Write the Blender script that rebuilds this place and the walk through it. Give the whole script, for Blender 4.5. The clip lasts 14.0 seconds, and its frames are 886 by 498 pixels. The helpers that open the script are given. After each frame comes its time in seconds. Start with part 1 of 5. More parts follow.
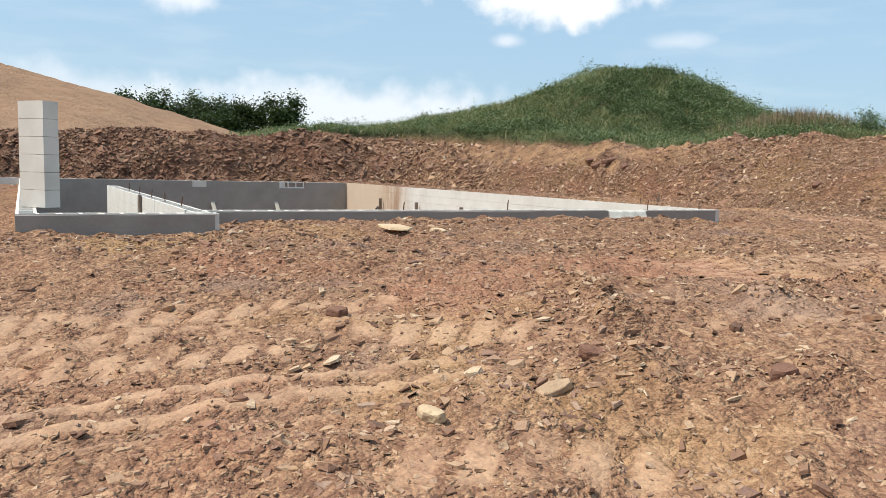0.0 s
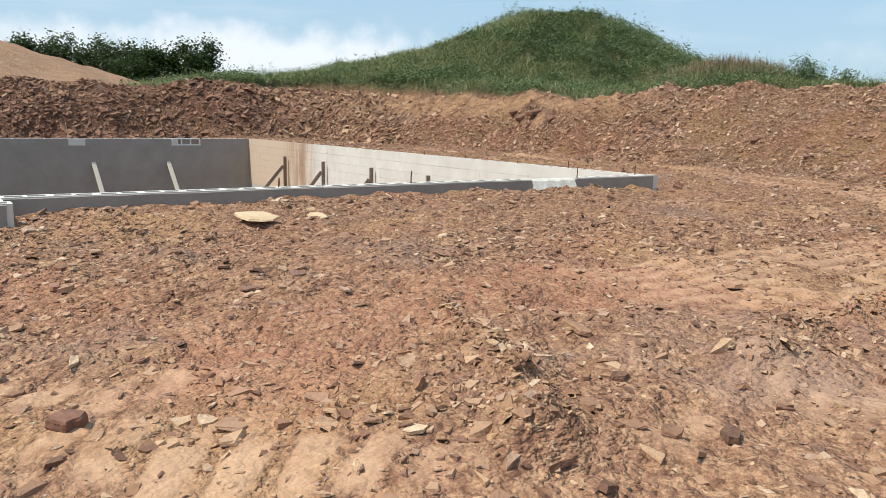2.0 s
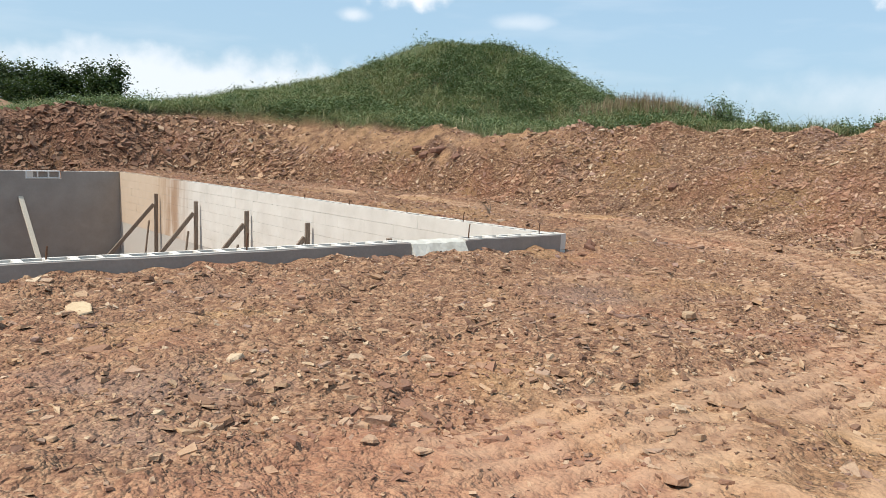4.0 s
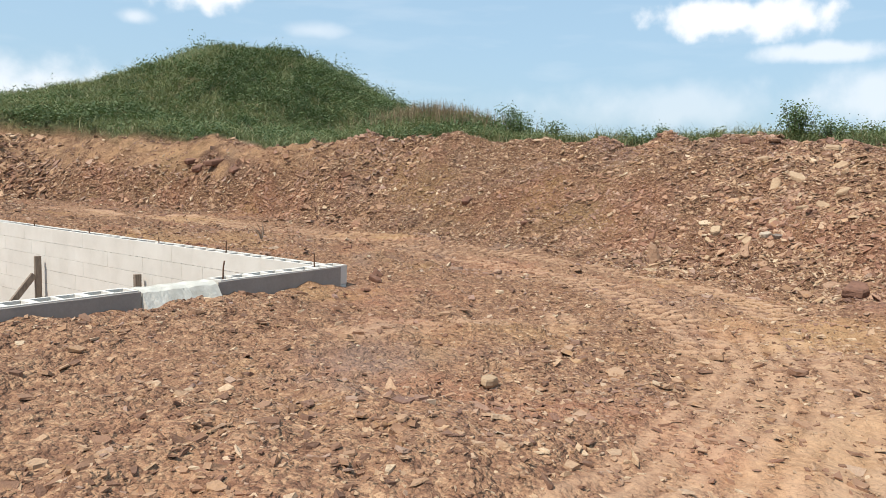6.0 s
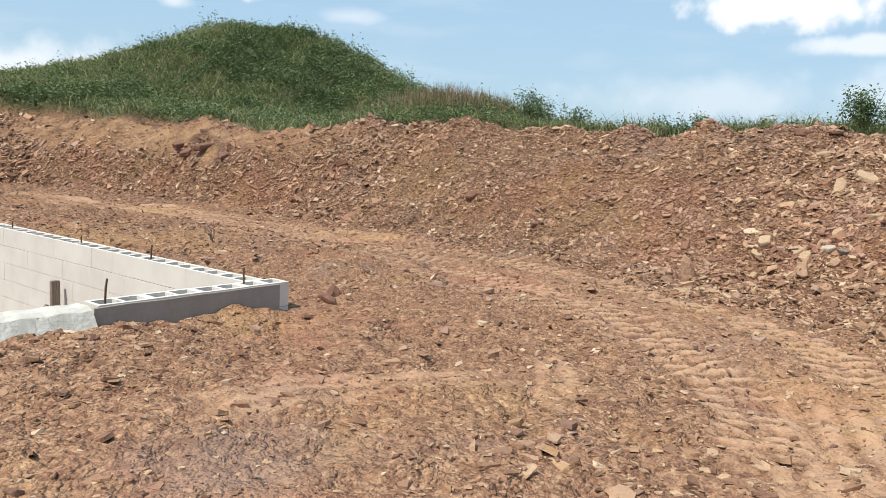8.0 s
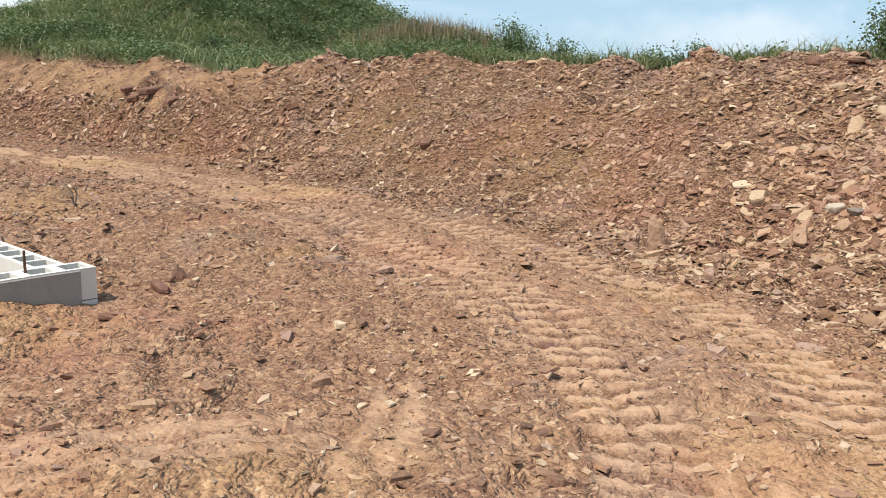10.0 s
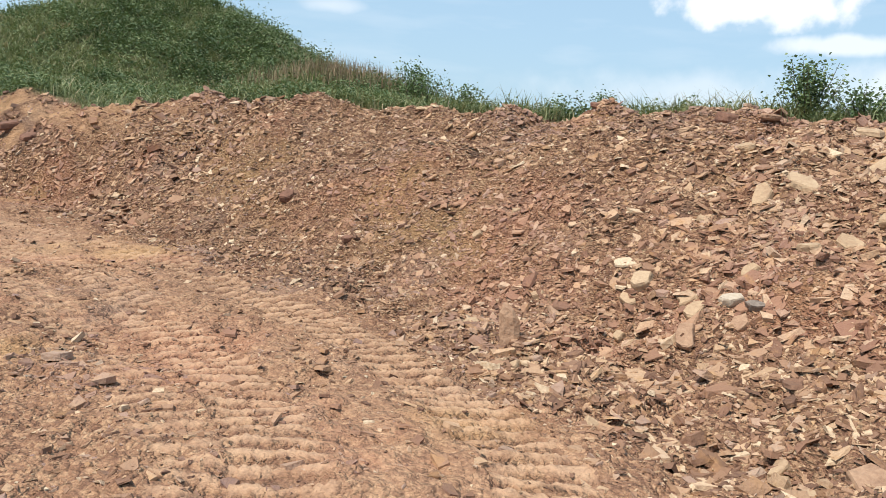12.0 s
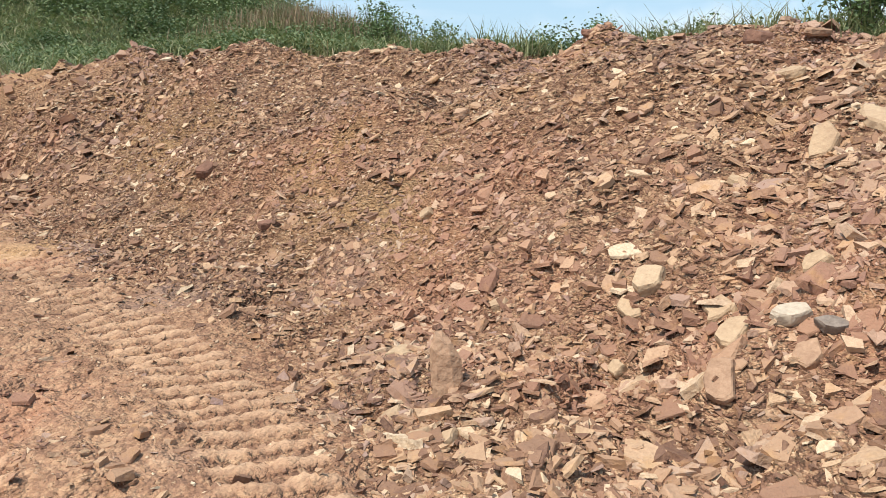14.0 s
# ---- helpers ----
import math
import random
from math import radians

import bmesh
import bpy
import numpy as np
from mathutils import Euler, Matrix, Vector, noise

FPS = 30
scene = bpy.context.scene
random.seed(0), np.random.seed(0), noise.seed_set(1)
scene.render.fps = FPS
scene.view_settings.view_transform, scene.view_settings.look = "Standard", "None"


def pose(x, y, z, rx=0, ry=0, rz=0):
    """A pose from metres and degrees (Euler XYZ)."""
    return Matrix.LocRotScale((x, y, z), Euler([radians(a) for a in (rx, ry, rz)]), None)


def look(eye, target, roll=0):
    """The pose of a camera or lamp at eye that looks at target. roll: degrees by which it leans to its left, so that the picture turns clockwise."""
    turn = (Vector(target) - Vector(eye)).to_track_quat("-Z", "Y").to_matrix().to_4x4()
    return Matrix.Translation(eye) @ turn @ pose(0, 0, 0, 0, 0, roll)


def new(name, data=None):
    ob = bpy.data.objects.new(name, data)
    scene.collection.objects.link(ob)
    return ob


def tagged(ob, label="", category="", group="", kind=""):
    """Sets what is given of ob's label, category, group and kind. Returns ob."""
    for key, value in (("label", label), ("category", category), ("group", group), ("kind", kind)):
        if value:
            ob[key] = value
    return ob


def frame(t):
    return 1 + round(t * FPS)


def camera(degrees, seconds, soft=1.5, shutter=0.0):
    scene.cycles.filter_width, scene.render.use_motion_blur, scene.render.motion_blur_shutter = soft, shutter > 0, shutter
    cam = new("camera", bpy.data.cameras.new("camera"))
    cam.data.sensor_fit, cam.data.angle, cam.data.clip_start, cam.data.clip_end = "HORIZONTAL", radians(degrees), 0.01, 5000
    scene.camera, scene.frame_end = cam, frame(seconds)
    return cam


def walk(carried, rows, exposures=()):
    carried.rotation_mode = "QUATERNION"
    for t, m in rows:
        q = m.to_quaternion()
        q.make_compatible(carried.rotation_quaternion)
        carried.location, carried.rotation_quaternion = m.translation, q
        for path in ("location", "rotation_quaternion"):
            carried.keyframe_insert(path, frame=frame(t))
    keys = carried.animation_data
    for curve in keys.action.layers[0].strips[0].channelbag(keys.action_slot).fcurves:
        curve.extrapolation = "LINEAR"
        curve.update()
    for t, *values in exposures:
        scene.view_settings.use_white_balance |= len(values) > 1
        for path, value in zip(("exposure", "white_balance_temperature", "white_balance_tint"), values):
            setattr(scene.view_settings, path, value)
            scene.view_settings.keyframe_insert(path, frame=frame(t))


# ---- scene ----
cam = camera(59.1, 14.0, 0.7)
PATH = [
    (0, (-10.173, -9.343, 0.546), (-9.229, -7.591, 0.344), 1.5),
    (0.1, (-10.089, -9.257, 0.553), (-8.883, -7.673, 0.358), 2.3),
    (0.2, (-10.018, -9.21, 0.546), (-8.607, -7.809, 0.337), 3.3),
    (0.3, (-9.984, -9.15, 0.531), (-8.501, -7.825, 0.321), 2.8),
    (0.4, (-9.911, -9.084, 0.525), (-8.417, -7.772, 0.313), 1.3),
    (0.5, (-9.86, -8.997, 0.531), (-8.392, -7.656, 0.312), -0.8),
    (0.6, (-9.826, -8.91, 0.54), (-8.429, -7.496, 0.319), -2.1),
    (0.7, (-9.738, -8.839, 0.529), (-8.543, -7.253, 0.293), -3.3),
    (1, (-9.582, -8.621, 0.54), (-8.594, -6.909, 0.233), 1.4),
    (1.5, (-9.236, -8.104, 0.653), (-8.251, -6.395, 0.321), -0.2),
    (2, (-8.837, -7.814, 0.761), (-7.745, -6.171, 0.43), 1.1),
    (2.5, (-8.45, -7.525, 0.833), (-7.168, -6.017, 0.551), 2.3),
    (2.7, (-8.296, -7.334, 0.881), (-6.957, -5.875, 0.602), 2.7),
    (4.8, (-6.543, -6.003, 0.948), (-5.319, -4.438, 0.713), 2.1),
    (5, (-6.45, -5.905, 0.949), (-5.163, -4.389, 0.739), 2.1),
    (5.5, (-6.223, -5.72, 1.061), (-4.679, -4.467, 0.848), 1.1),
    (6, (-5.837, -5.555, 1.052), (-4.229, -4.384, 0.84), 1.7),
    (6.5, (-5.417, -5.276, 1.029), (-3.845, -4.049, 0.877), 2.8),
    (7, (-4.952, -5.124, 1.069), (-3.402, -3.874, 0.882), 2.3),
    (7.5, (-4.532, -5.04, 1.095), (-2.994, -3.78, 0.875), 2.6),
    (7.7, (-4.339, -4.96, 1.092), (-2.776, -3.732, 0.861), 2.7),
    (9.8, (-2.286, -4.565, 1.101), (-0.833, -3.238, 0.741), 1.8),
    (10, (-2.099, -4.599, 1.1), (-0.596, -3.339, 0.71), 1.9),
    (10.5, (-1.683, -4.584, 1.172), (0.037, -3.641, 0.78), 2.9),
    (11, (-1.196, -4.566, 1.152), (0.534, -3.624, 0.804), 1.8),
    (11.5, (-0.732, -4.46, 1.143), (0.926, -3.379, 0.857), 2.5),
    (12, (-0.248, -4.405, 1.144), (1.346, -3.226, 0.881), 3.9),
    (12.5, (0.232, -4.313, 1.135), (1.556, -2.838, 0.863), 3.3),
    (13, (0.738, -4.123, 1.127), (1.924, -2.548, 0.788), 1.8),
    (13.5, (1.199, -4.016, 1.128), (2.68, -2.718, 0.777), 0.5),
    (14, (1.577, -3.709, 1.131), (3.131, -2.51, 0.749), 0.7),
]
walk(cam, [(t, look(e, g, r)) for t, e, g, r in PATH],
     exposures=((0, 0.0), (7.5, 0.0), (10, 0.08), (11, 0.16), (12.5, 0.06), (14, 0.18)))

# ---- world, sun ----
SUN_AZ, SUN_EL = radians(-78.0), radians(59.0)
SUN_DIR = Vector((math.sin(SUN_AZ) * math.cos(SUN_EL), math.cos(SUN_AZ) * math.cos(SUN_EL), math.sin(SUN_EL)))
sun_data = bpy.data.lights.new("sun", "SUN")
sun_data.energy, sun_data.angle, sun_data.color = 4.9, radians(0.5), (1.0, 0.935, 0.83)
sun_lamp = new("sun", sun_data)
sun_lamp.matrix_world = look(SUN_DIR * 60, (0, 0, 0))

world = bpy.data.worlds.new("sky")
scene.world = world
world.use_nodes = True
wt = world.node_tree
wt.nodes.clear()


def wn(kind, **sets):
    n = wt.nodes.new(kind)
    for k, v in sets.items():
        setattr(n, k, v)
    return n


def wmath(op, a, b=None, c=None, clamp=False):
    n = wn("ShaderNodeMath", operation=op, use_clamp=clamp)
    for i, v in enumerate((a, b, c)):
        if v is None:
            continue
        if isinstance(v, (int, float)):
            n.inputs[i].default_value = v
        else:
            wt.links.new(v, n.inputs[i])
    return n.outputs[0]


sky = wn("ShaderNodeTexSky", sky_type="NISHITA", sun_disc=False, sun_elevation=SUN_EL, sun_rotation=SUN_AZ,
         air_density=1.0, dust_density=1.6, ozone_density=1.2)
coord = wn("ShaderNodeTexCoord").outputs["Generated"]
puff = wn("ShaderNodeTexNoise")
puff.inputs["Scale"].default_value, puff.inputs["Detail"].default_value = 20.0, 7.0
wt.links.new(coord, puff.inputs["Vector"])
wisp_map = wn("ShaderNodeMapping")
wisp_map.inputs["Scale"].default_value = (3, 3, 16)
wt.links.new(coord, wisp_map.inputs["Vector"])
wisp = wn("ShaderNodeTexNoise")
wisp.inputs["Scale"].default_value, wisp.inputs["Detail"].default_value = 2.2, 5.0
wt.links.new(wisp_map.outputs[0], wisp.inputs["Vector"])


def cloud(az, el, wide, high, soft, dense):
    """Cover of one cloud: bearing and height in degrees, half sizes in degrees."""
    a, e = radians(az), radians(el)
    c = Vector((math.sin(a) * math.cos(e), math.cos(a) * math.cos(e), math.sin(e)))
    right = Vector((math.cos(a), -math.sin(a), 0))
    up = right.cross(c)
    dots = []
    for axis, size in ((right, wide), (up, high)):
        d = wn("ShaderNodeVectorMath", operation="DOT_PRODUCT")
        wt.links.new(coord, d.inputs[0])
        d.inputs[1].default_value = axis / math.sin(radians(size))
        dots.append(wmath("MULTIPLY", d.outputs["Value"], d.outputs["Value"]))
    front = wn("ShaderNodeVectorMath", operation="DOT_PRODUCT")
    wt.links.new(coord, front.inputs[0])
    front.inputs[1].default_value = c
    q = wmath("SQRT", wmath("ADD", dots[0], dots[1]))
    q = wmath("ADD", q, wmath("MULTIPLY", wmath("SUBTRACT", puff.outputs["Fac"], 0.5), 2.4))
    m = wn("ShaderNodeMapRange", interpolation_type="SMOOTHSTEP")
    wt.links.new(q, m.inputs["Value"])
    m.inputs["From Min"].default_value, m.inputs["From Max"].default_value = 1.0 + soft, 1.0 - soft
    return wmath("MULTIPLY", m.outputs[0], wmath("MULTIPLY", wmath("GREATER_THAN", front.outputs["Value"], 0.3), dense))


CLOUDS = ((36.5, 12.4, 6.6, 1.9, 0.35, 1.0), (74.6, 10.2, 5.0, 1.3, 0.3, 1.0), (78.0, 13.8, 6.0, 1.3, 0.4, 0.9), (79.5, 8.0, 4.0, 0.6, 0.5, 0.7),
          (19, 4.0, 13, 1.8, 0.6, 0.75), (0, 4.2, 11, 1.7, 0.7, 0.5), (32.4, 9.2, 0.8, 0.4, 0.8, 0.6), (44.3, 9.1, 1.6, 0.4, 1.0, 0.45),
          (10.0, 11.0, 2.2, 0.9, 0.6, 0.8), (85, 5.2, 8.0, 1.5, 0.7, 0.6), (70, 4.6, 7.0, 1.2, 0.8, 0.4))
cover = None
for spec in CLOUDS:
    c = cloud(*spec)
    cover = c if cover is None else wmath("MAXIMUM", cover, c)
veil = wn("ShaderNodeMapRange")
wt.links.new(wisp.outputs["Fac"], veil.inputs["Value"])
veil.inputs["From Min"].default_value, veil.inputs["From Max"].default_value = 0.5, 0.85
veil.inputs["To Max"].default_value = 0.2
cover = wmath("MAXIMUM", cover, veil.outputs[0])
haze = wn("ShaderNodeMix", data_type="RGBA")
haze.inputs["Factor"].default_value = 0.5
haze.inputs["B"].default_value = (6.2, 9.3, 12.0, 1)
wt.links.new(sky.outputs[0], haze.inputs["A"])
mix = wn("ShaderNodeMix", data_type="RGBA")
wt.links.new(cover, mix.inputs["Factor"])
wt.links.new(haze.outputs["Result"], mix.inputs["A"])
mix.inputs["B"].default_value = (10.5, 10.8, 11.2, 1)
back = wn("ShaderNodeBackground")
back.inputs["Strength"].default_value = 0.1
wt.links.new(mix.outputs["Result"], back.inputs["Color"])
wt.links.new(back.outputs[0], wn("ShaderNodeOutputWorld").inputs["Surface"])


# ---- materials ----
class Mat:
    """A node material with short helpers."""

    def __init__(self, name, rough=0.9, spec=0.2):
        self.m = bpy.data.materials.new(name)
        self.m.use_nodes = True
        self.t = self.m.node_tree
        self.b = self.t.nodes["Principled BSDF"]
        self.b.inputs["Roughness"].default_value = rough
        self.b.inputs["Specular IOR Level"].default_value = spec
        self.pos = self.t.nodes.new("ShaderNodeNewGeometry")

    def node(self, kind, **sets):
        n = self.t.nodes.new(kind)
        for k, v in sets.items():
            setattr(n, k, v)
        return n

    def link(self, a, b):
        self.t.links.new(a, b)

    def noise(self, scale, detail=5, rough=0.6, stretch=None, offset=0.0):
        n = self.node("ShaderNodeTexNoise")
        n.inputs["Scale"].default_value, n.inputs["Detail"].default_value, n.inputs["Roughness"].default_value = scale, detail, rough
        src = self.pos.outputs["Position"]
        if stretch or offset:
            mp = self.node("ShaderNodeMapping")
            mp.inputs["Scale"].default_value = stretch or (1, 1, 1)
            mp.inputs["Location"].default_value = (offset, offset, offset)
            self.link(src, mp.inputs["Vector"])
            src = mp.outputs[0]
        self.link(src, n.inputs["Vector"])
        return n.outputs["Fac"]

    def ramp(self, value, stops):
        r = self.node("ShaderNodeValToRGB")
        els = r.color_ramp.elements
        while len(els) < len(stops):
            els.new(0.5)
        for e, (p, c) in zip(els, stops):
            e.position, e.color = p, (*c, 1)
        self.link(value, r.inputs["Fac"])
        return r.outputs["Color"]

    def range(self, value, a, b, c=0.0, d=1.0):
        r = self.node("ShaderNodeMapRange")
        for k, v in zip(("From Min", "From Max", "To Min", "To Max"), (a, b, c, d)):
            r.inputs[k].default_value = v
        self.link(value, r.inputs["Value"])
        return r.outputs[0]

    def mix(self, fac, a, b, how="MIX"):
        n = self.node("ShaderNodeMix", data_type="RGBA", blend_type=how)
        for sock, v in ((n.inputs["Factor"], fac), (n.inputs["A"], a), (n.inputs["B"], b)):
            if isinstance(v, (int, float)):
                sock.default_value = v
            elif isinstance(v, tuple):
                sock.default_value = (*v, 1)
            else:
                self.link(v, sock)
        return n.outputs["Result"]

    def math(self, op, a, b):
        n = self.node("ShaderNodeMath", operation=op)
        for i, v in enumerate((a, b)):
            if isinstance(v, (int, float)):
                n.inputs[i].default_value = v
            else:
                self.link(v, n.inputs[i])
        return n.outputs[0]

    def attr(self, name):
        return self.node("ShaderNodeAttribute", attribute_name=name).outputs["Fac"]

    def island(self):
        return self.pos.outputs["Random Per Island"]

    def each(self):
        return self.node("ShaderNodeObjectInfo").outputs["Random"]

    def color(self, c):
        if isinstance(c, tuple):
            self.b.inputs["Base Color"].default_value = (*c, 1)
        else:
            self.link(c, self.b.inputs["Base Color"])

    def bump(self, height, depth, strength=1.0):
        n = self.node("ShaderNodeBump")
        n.inputs["Distance"].default_value, n.inputs["Strength"].default_value = depth, strength
        self.link(height, n.inputs["Height"])
        self.link(n.outputs[0], self.b.inputs["Normal"])


SOIL = ((0.0, (0.17, 0.088, 0.058)), (0.3, (0.285, 0.156, 0.096)), (0.55, (0.39, 0.23, 0.138)), (0.8, (0.51, 0.32, 0.194)), (1.0, (0.62, 0.43, 0.27)))


def zone_colors(m, fine):
    """Reddish, tan and purple-grey drifts of one shale."""
    col = m.ramp(fine, SOIL)
    red = m.range(m.noise(0.55, 3), 0.52, 0.66)
    col = m.mix(m.math("MULTIPLY", red, 0.45), col, (0.42, 0.195, 0.12))
    grey = m.range(m.noise(0.8, 4, offset=17.0), 0.56, 0.7)
    col = m.mix(m.math("MULTIPLY", grey, 0.5), col, (0.30, 0.205, 0.165))
    ochre = m.range(m.noise(0.45, 3, offset=41.0), 0.54, 0.7)
    return m.mix(m.math("MULTIPLY", ochre, 0.5), col, (0.50, 0.31, 0.135))


def flake_cells(m, scale, flat, wobble=0.03, offset=0.0):
    """Angular plates lying flat: a random tone for each plate and the distance from its middle."""
    warp = m.node("ShaderNodeTexNoise")
    warp.inputs["Scale"].default_value, warp.inputs["Detail"].default_value = scale * 0.7, 3
    m.link(m.pos.outputs["Position"], warp.inputs["Vector"])
    shift = m.node("ShaderNodeVectorMath", operation="MULTIPLY_ADD")
    m.link(warp.outputs["Color"], shift.inputs[0])
    shift.inputs[1].default_value = (wobble,) * 3
    m.link(m.pos.outputs["Position"], shift.inputs[2])
    mp = m.node("ShaderNodeMapping")
    mp.inputs["Scale"].default_value = (1, 1, flat)
    mp.inputs["Location"].default_value = (offset,) * 3
    mp.inputs["Rotation"].default_value = (radians(9), radians(-7), 0)
    m.link(shift.outputs[0], mp.inputs["Vector"])
    v = m.node("ShaderNodeTexVoronoi")
    v.inputs["Scale"].default_value = scale
    m.link(mp.outputs[0], v.inputs["Vector"])
    xyz = m.node("ShaderNodeSeparateXYZ")
    m.link(v.outputs["Color"], xyz.inputs[0])
    return xyz.outputs["X"], v.outputs["Distance"]


def ground_material():
    m = Mat("shale_soil", 0.95, 0.12)
    grit = m.noise(28, 8, 0.7)
    lumps = m.noise(6, 6, 0.65)
    big, big_d = flake_cells(m, 11, 2.4, 0.06)
    mid, mid_d = flake_cells(m, 24, 2.4, 0.03, 3.0)
    small, small_d = flake_cells(m, 58, 2.0, 0.012, 7.0)
    loose = m.range(m.attr("packed"), 0.0, 0.5, 1.0, 0.35)
    loose = m.math("MULTIPLY", loose, m.range(m.attr("bank"), 0.0, 1.0, 0.6, 1.1))
    cells = m.math("ADD", m.math("MULTIPLY", mid, 0.6), m.math("MULTIPLY", small, 0.4))
    tone = m.math("ADD", m.math("MULTIPLY", grit, 0.6), m.math("MULTIPLY", lumps, 0.42))
    tone = m.math("ADD", tone, m.math("MULTIPLY", m.math("MULTIPLY", m.math("SUBTRACT", cells, 0.5), loose), 0.42))
    col = zone_colors(m, m.range(tone, 0.35, 0.77))
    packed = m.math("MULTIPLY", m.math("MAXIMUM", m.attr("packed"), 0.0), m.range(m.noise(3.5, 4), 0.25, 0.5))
    # Tread troughs darkened in colour, in place of the shade between lugs.
    trough_shade = m.range(m.attr("packed"), -0.1, -0.6)
    col = m.mix(m.math("MULTIPLY", trough_shade, 0.45), col, (0.22, 0.13, 0.09))
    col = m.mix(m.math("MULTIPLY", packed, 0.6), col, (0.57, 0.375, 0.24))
    clay = m.math("MULTIPLY", m.attr("clay"), m.range(m.noise(2.2, 4), 0.35, 0.6))
    col = m.mix(m.math("MULTIPLY", clay, 0.85), col, (0.68, 0.41, 0.23))
    col = m.mix(m.math("MULTIPLY", m.attr("ledge"), 0.8), col, (0.15, 0.085, 0.07))
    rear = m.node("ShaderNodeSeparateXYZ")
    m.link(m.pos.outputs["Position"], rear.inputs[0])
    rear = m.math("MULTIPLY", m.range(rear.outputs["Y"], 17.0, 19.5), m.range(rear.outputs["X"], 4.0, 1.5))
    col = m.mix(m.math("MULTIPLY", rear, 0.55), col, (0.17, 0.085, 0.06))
    turf = m.ramp(m.noise(3.0, 6), ((0.3, (0.07, 0.095, 0.045)), (0.6, (0.13, 0.15, 0.07)), (0.8, (0.25, 0.19, 0.115))))
    bare = m.range(m.noise(0.75, 5, offset=61.0), 0.6, 0.68)
    turf = m.mix(m.math("MULTIPLY", bare, 0.7), turf, (0.34, 0.21, 0.12))
    col = m.mix(m.attr("grass"), col, turf)
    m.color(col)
    plates = m.math("ADD", m.math("MULTIPLY", m.math("SUBTRACT", mid, mid_d), 0.8), m.math("MULTIPLY", m.math("SUBTRACT", small, small_d), 0.38))
    plates = m.math("ADD", plates, m.math("MULTIPLY", m.math("SUBTRACT", big, big_d), 0.9))
    rough = m.math("ADD", plates, m.math("MULTIPLY", m.noise(26, 3, 0.55), 0.6))
    m.bump(m.math("MULTIPLY", rough, loose), 0.046, 1.0)
    return m.m


def shard_material(name, rnd):
    m = Mat(name, 0.85, 0.2)
    r = m.island() if rnd == "island" else m.each()
    col = m.ramp(r, ((0.0, (0.10, 0.054, 0.04)), (0.14, (0.18, 0.098, 0.067)), (0.36, (0.275, 0.157, 0.10)), (0.62, (0.385, 0.238, 0.147)),
                     (0.8, (0.51, 0.34, 0.21)), (0.88, (0.28, 0.185, 0.165)), (0.94, (0.60, 0.44, 0.29)), (1.0, (0.68, 0.55, 0.39))))
    red = m.range(m.noise(0.55, 3), 0.5, 0.62)
    col = m.mix(m.math("MULTIPLY", red, 0.4), col, (0.38, 0.18, 0.125))
    violet = m.range(m.noise(0.7, 3, offset=29.0), 0.56, 0.66)
    col = m.mix(m.math("MULTIPLY", violet, 0.4), col, (0.31, 0.205, 0.185))
    seam = m.node("ShaderNodeSeparateXYZ")
    m.link(m.pos.outputs["Position"], seam.inputs[0])
    seam = m.math("ADD", m.math("MULTIPLY", seam.outputs["Y"], -1.0), m.math("MULTIPLY", m.noise(0.9, 4, offset=3.0), 2.4))
    seam = m.math("MULTIPLY", m.range(seam, 2.4, 5.0), m.range(r, 0.45, 0.7))
    col = m.mix(m.math("MULTIPLY", seam, 0.32), col, (0.58, 0.42, 0.27))
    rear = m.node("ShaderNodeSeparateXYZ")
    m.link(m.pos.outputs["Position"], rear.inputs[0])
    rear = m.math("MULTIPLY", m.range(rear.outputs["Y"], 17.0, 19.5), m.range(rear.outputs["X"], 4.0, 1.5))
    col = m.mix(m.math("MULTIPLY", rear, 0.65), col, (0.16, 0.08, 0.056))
    grain = m.noise(55, 5, 0.7)
    col = m.mix(m.range(grain, 0.35, 0.65, 0.0, 0.5), col, (0.29, 0.17, 0.105))
    stain = m.noise(9, 4, offset=5.0)
    col = m.mix(m.range(stain, 0.55, 0.7, 0.0, 0.4), col, (0.45, 0.25, 0.10))
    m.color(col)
    m.bump(m.noise(48, 4, 0.6), 0.012, 0.9)
    return m.m


def rock_material(name, light, dark):
    m = Mat(name, 0.85, 0.2)
    g = m.noise(38, 7, 0.7)
    strata = m.noise(7, 5, 0.6)
    col = m.ramp(m.math("ADD", m.math("MULTIPLY", g, 0.5), m.math("MULTIPLY", strata, 0.5)), ((0.3, dark), (0.62, light)))
    m.color(col)
    m.bump(m.math("ADD", m.noise(22, 3, 0.5), strata), 0.02, 0.8)
    return m.m


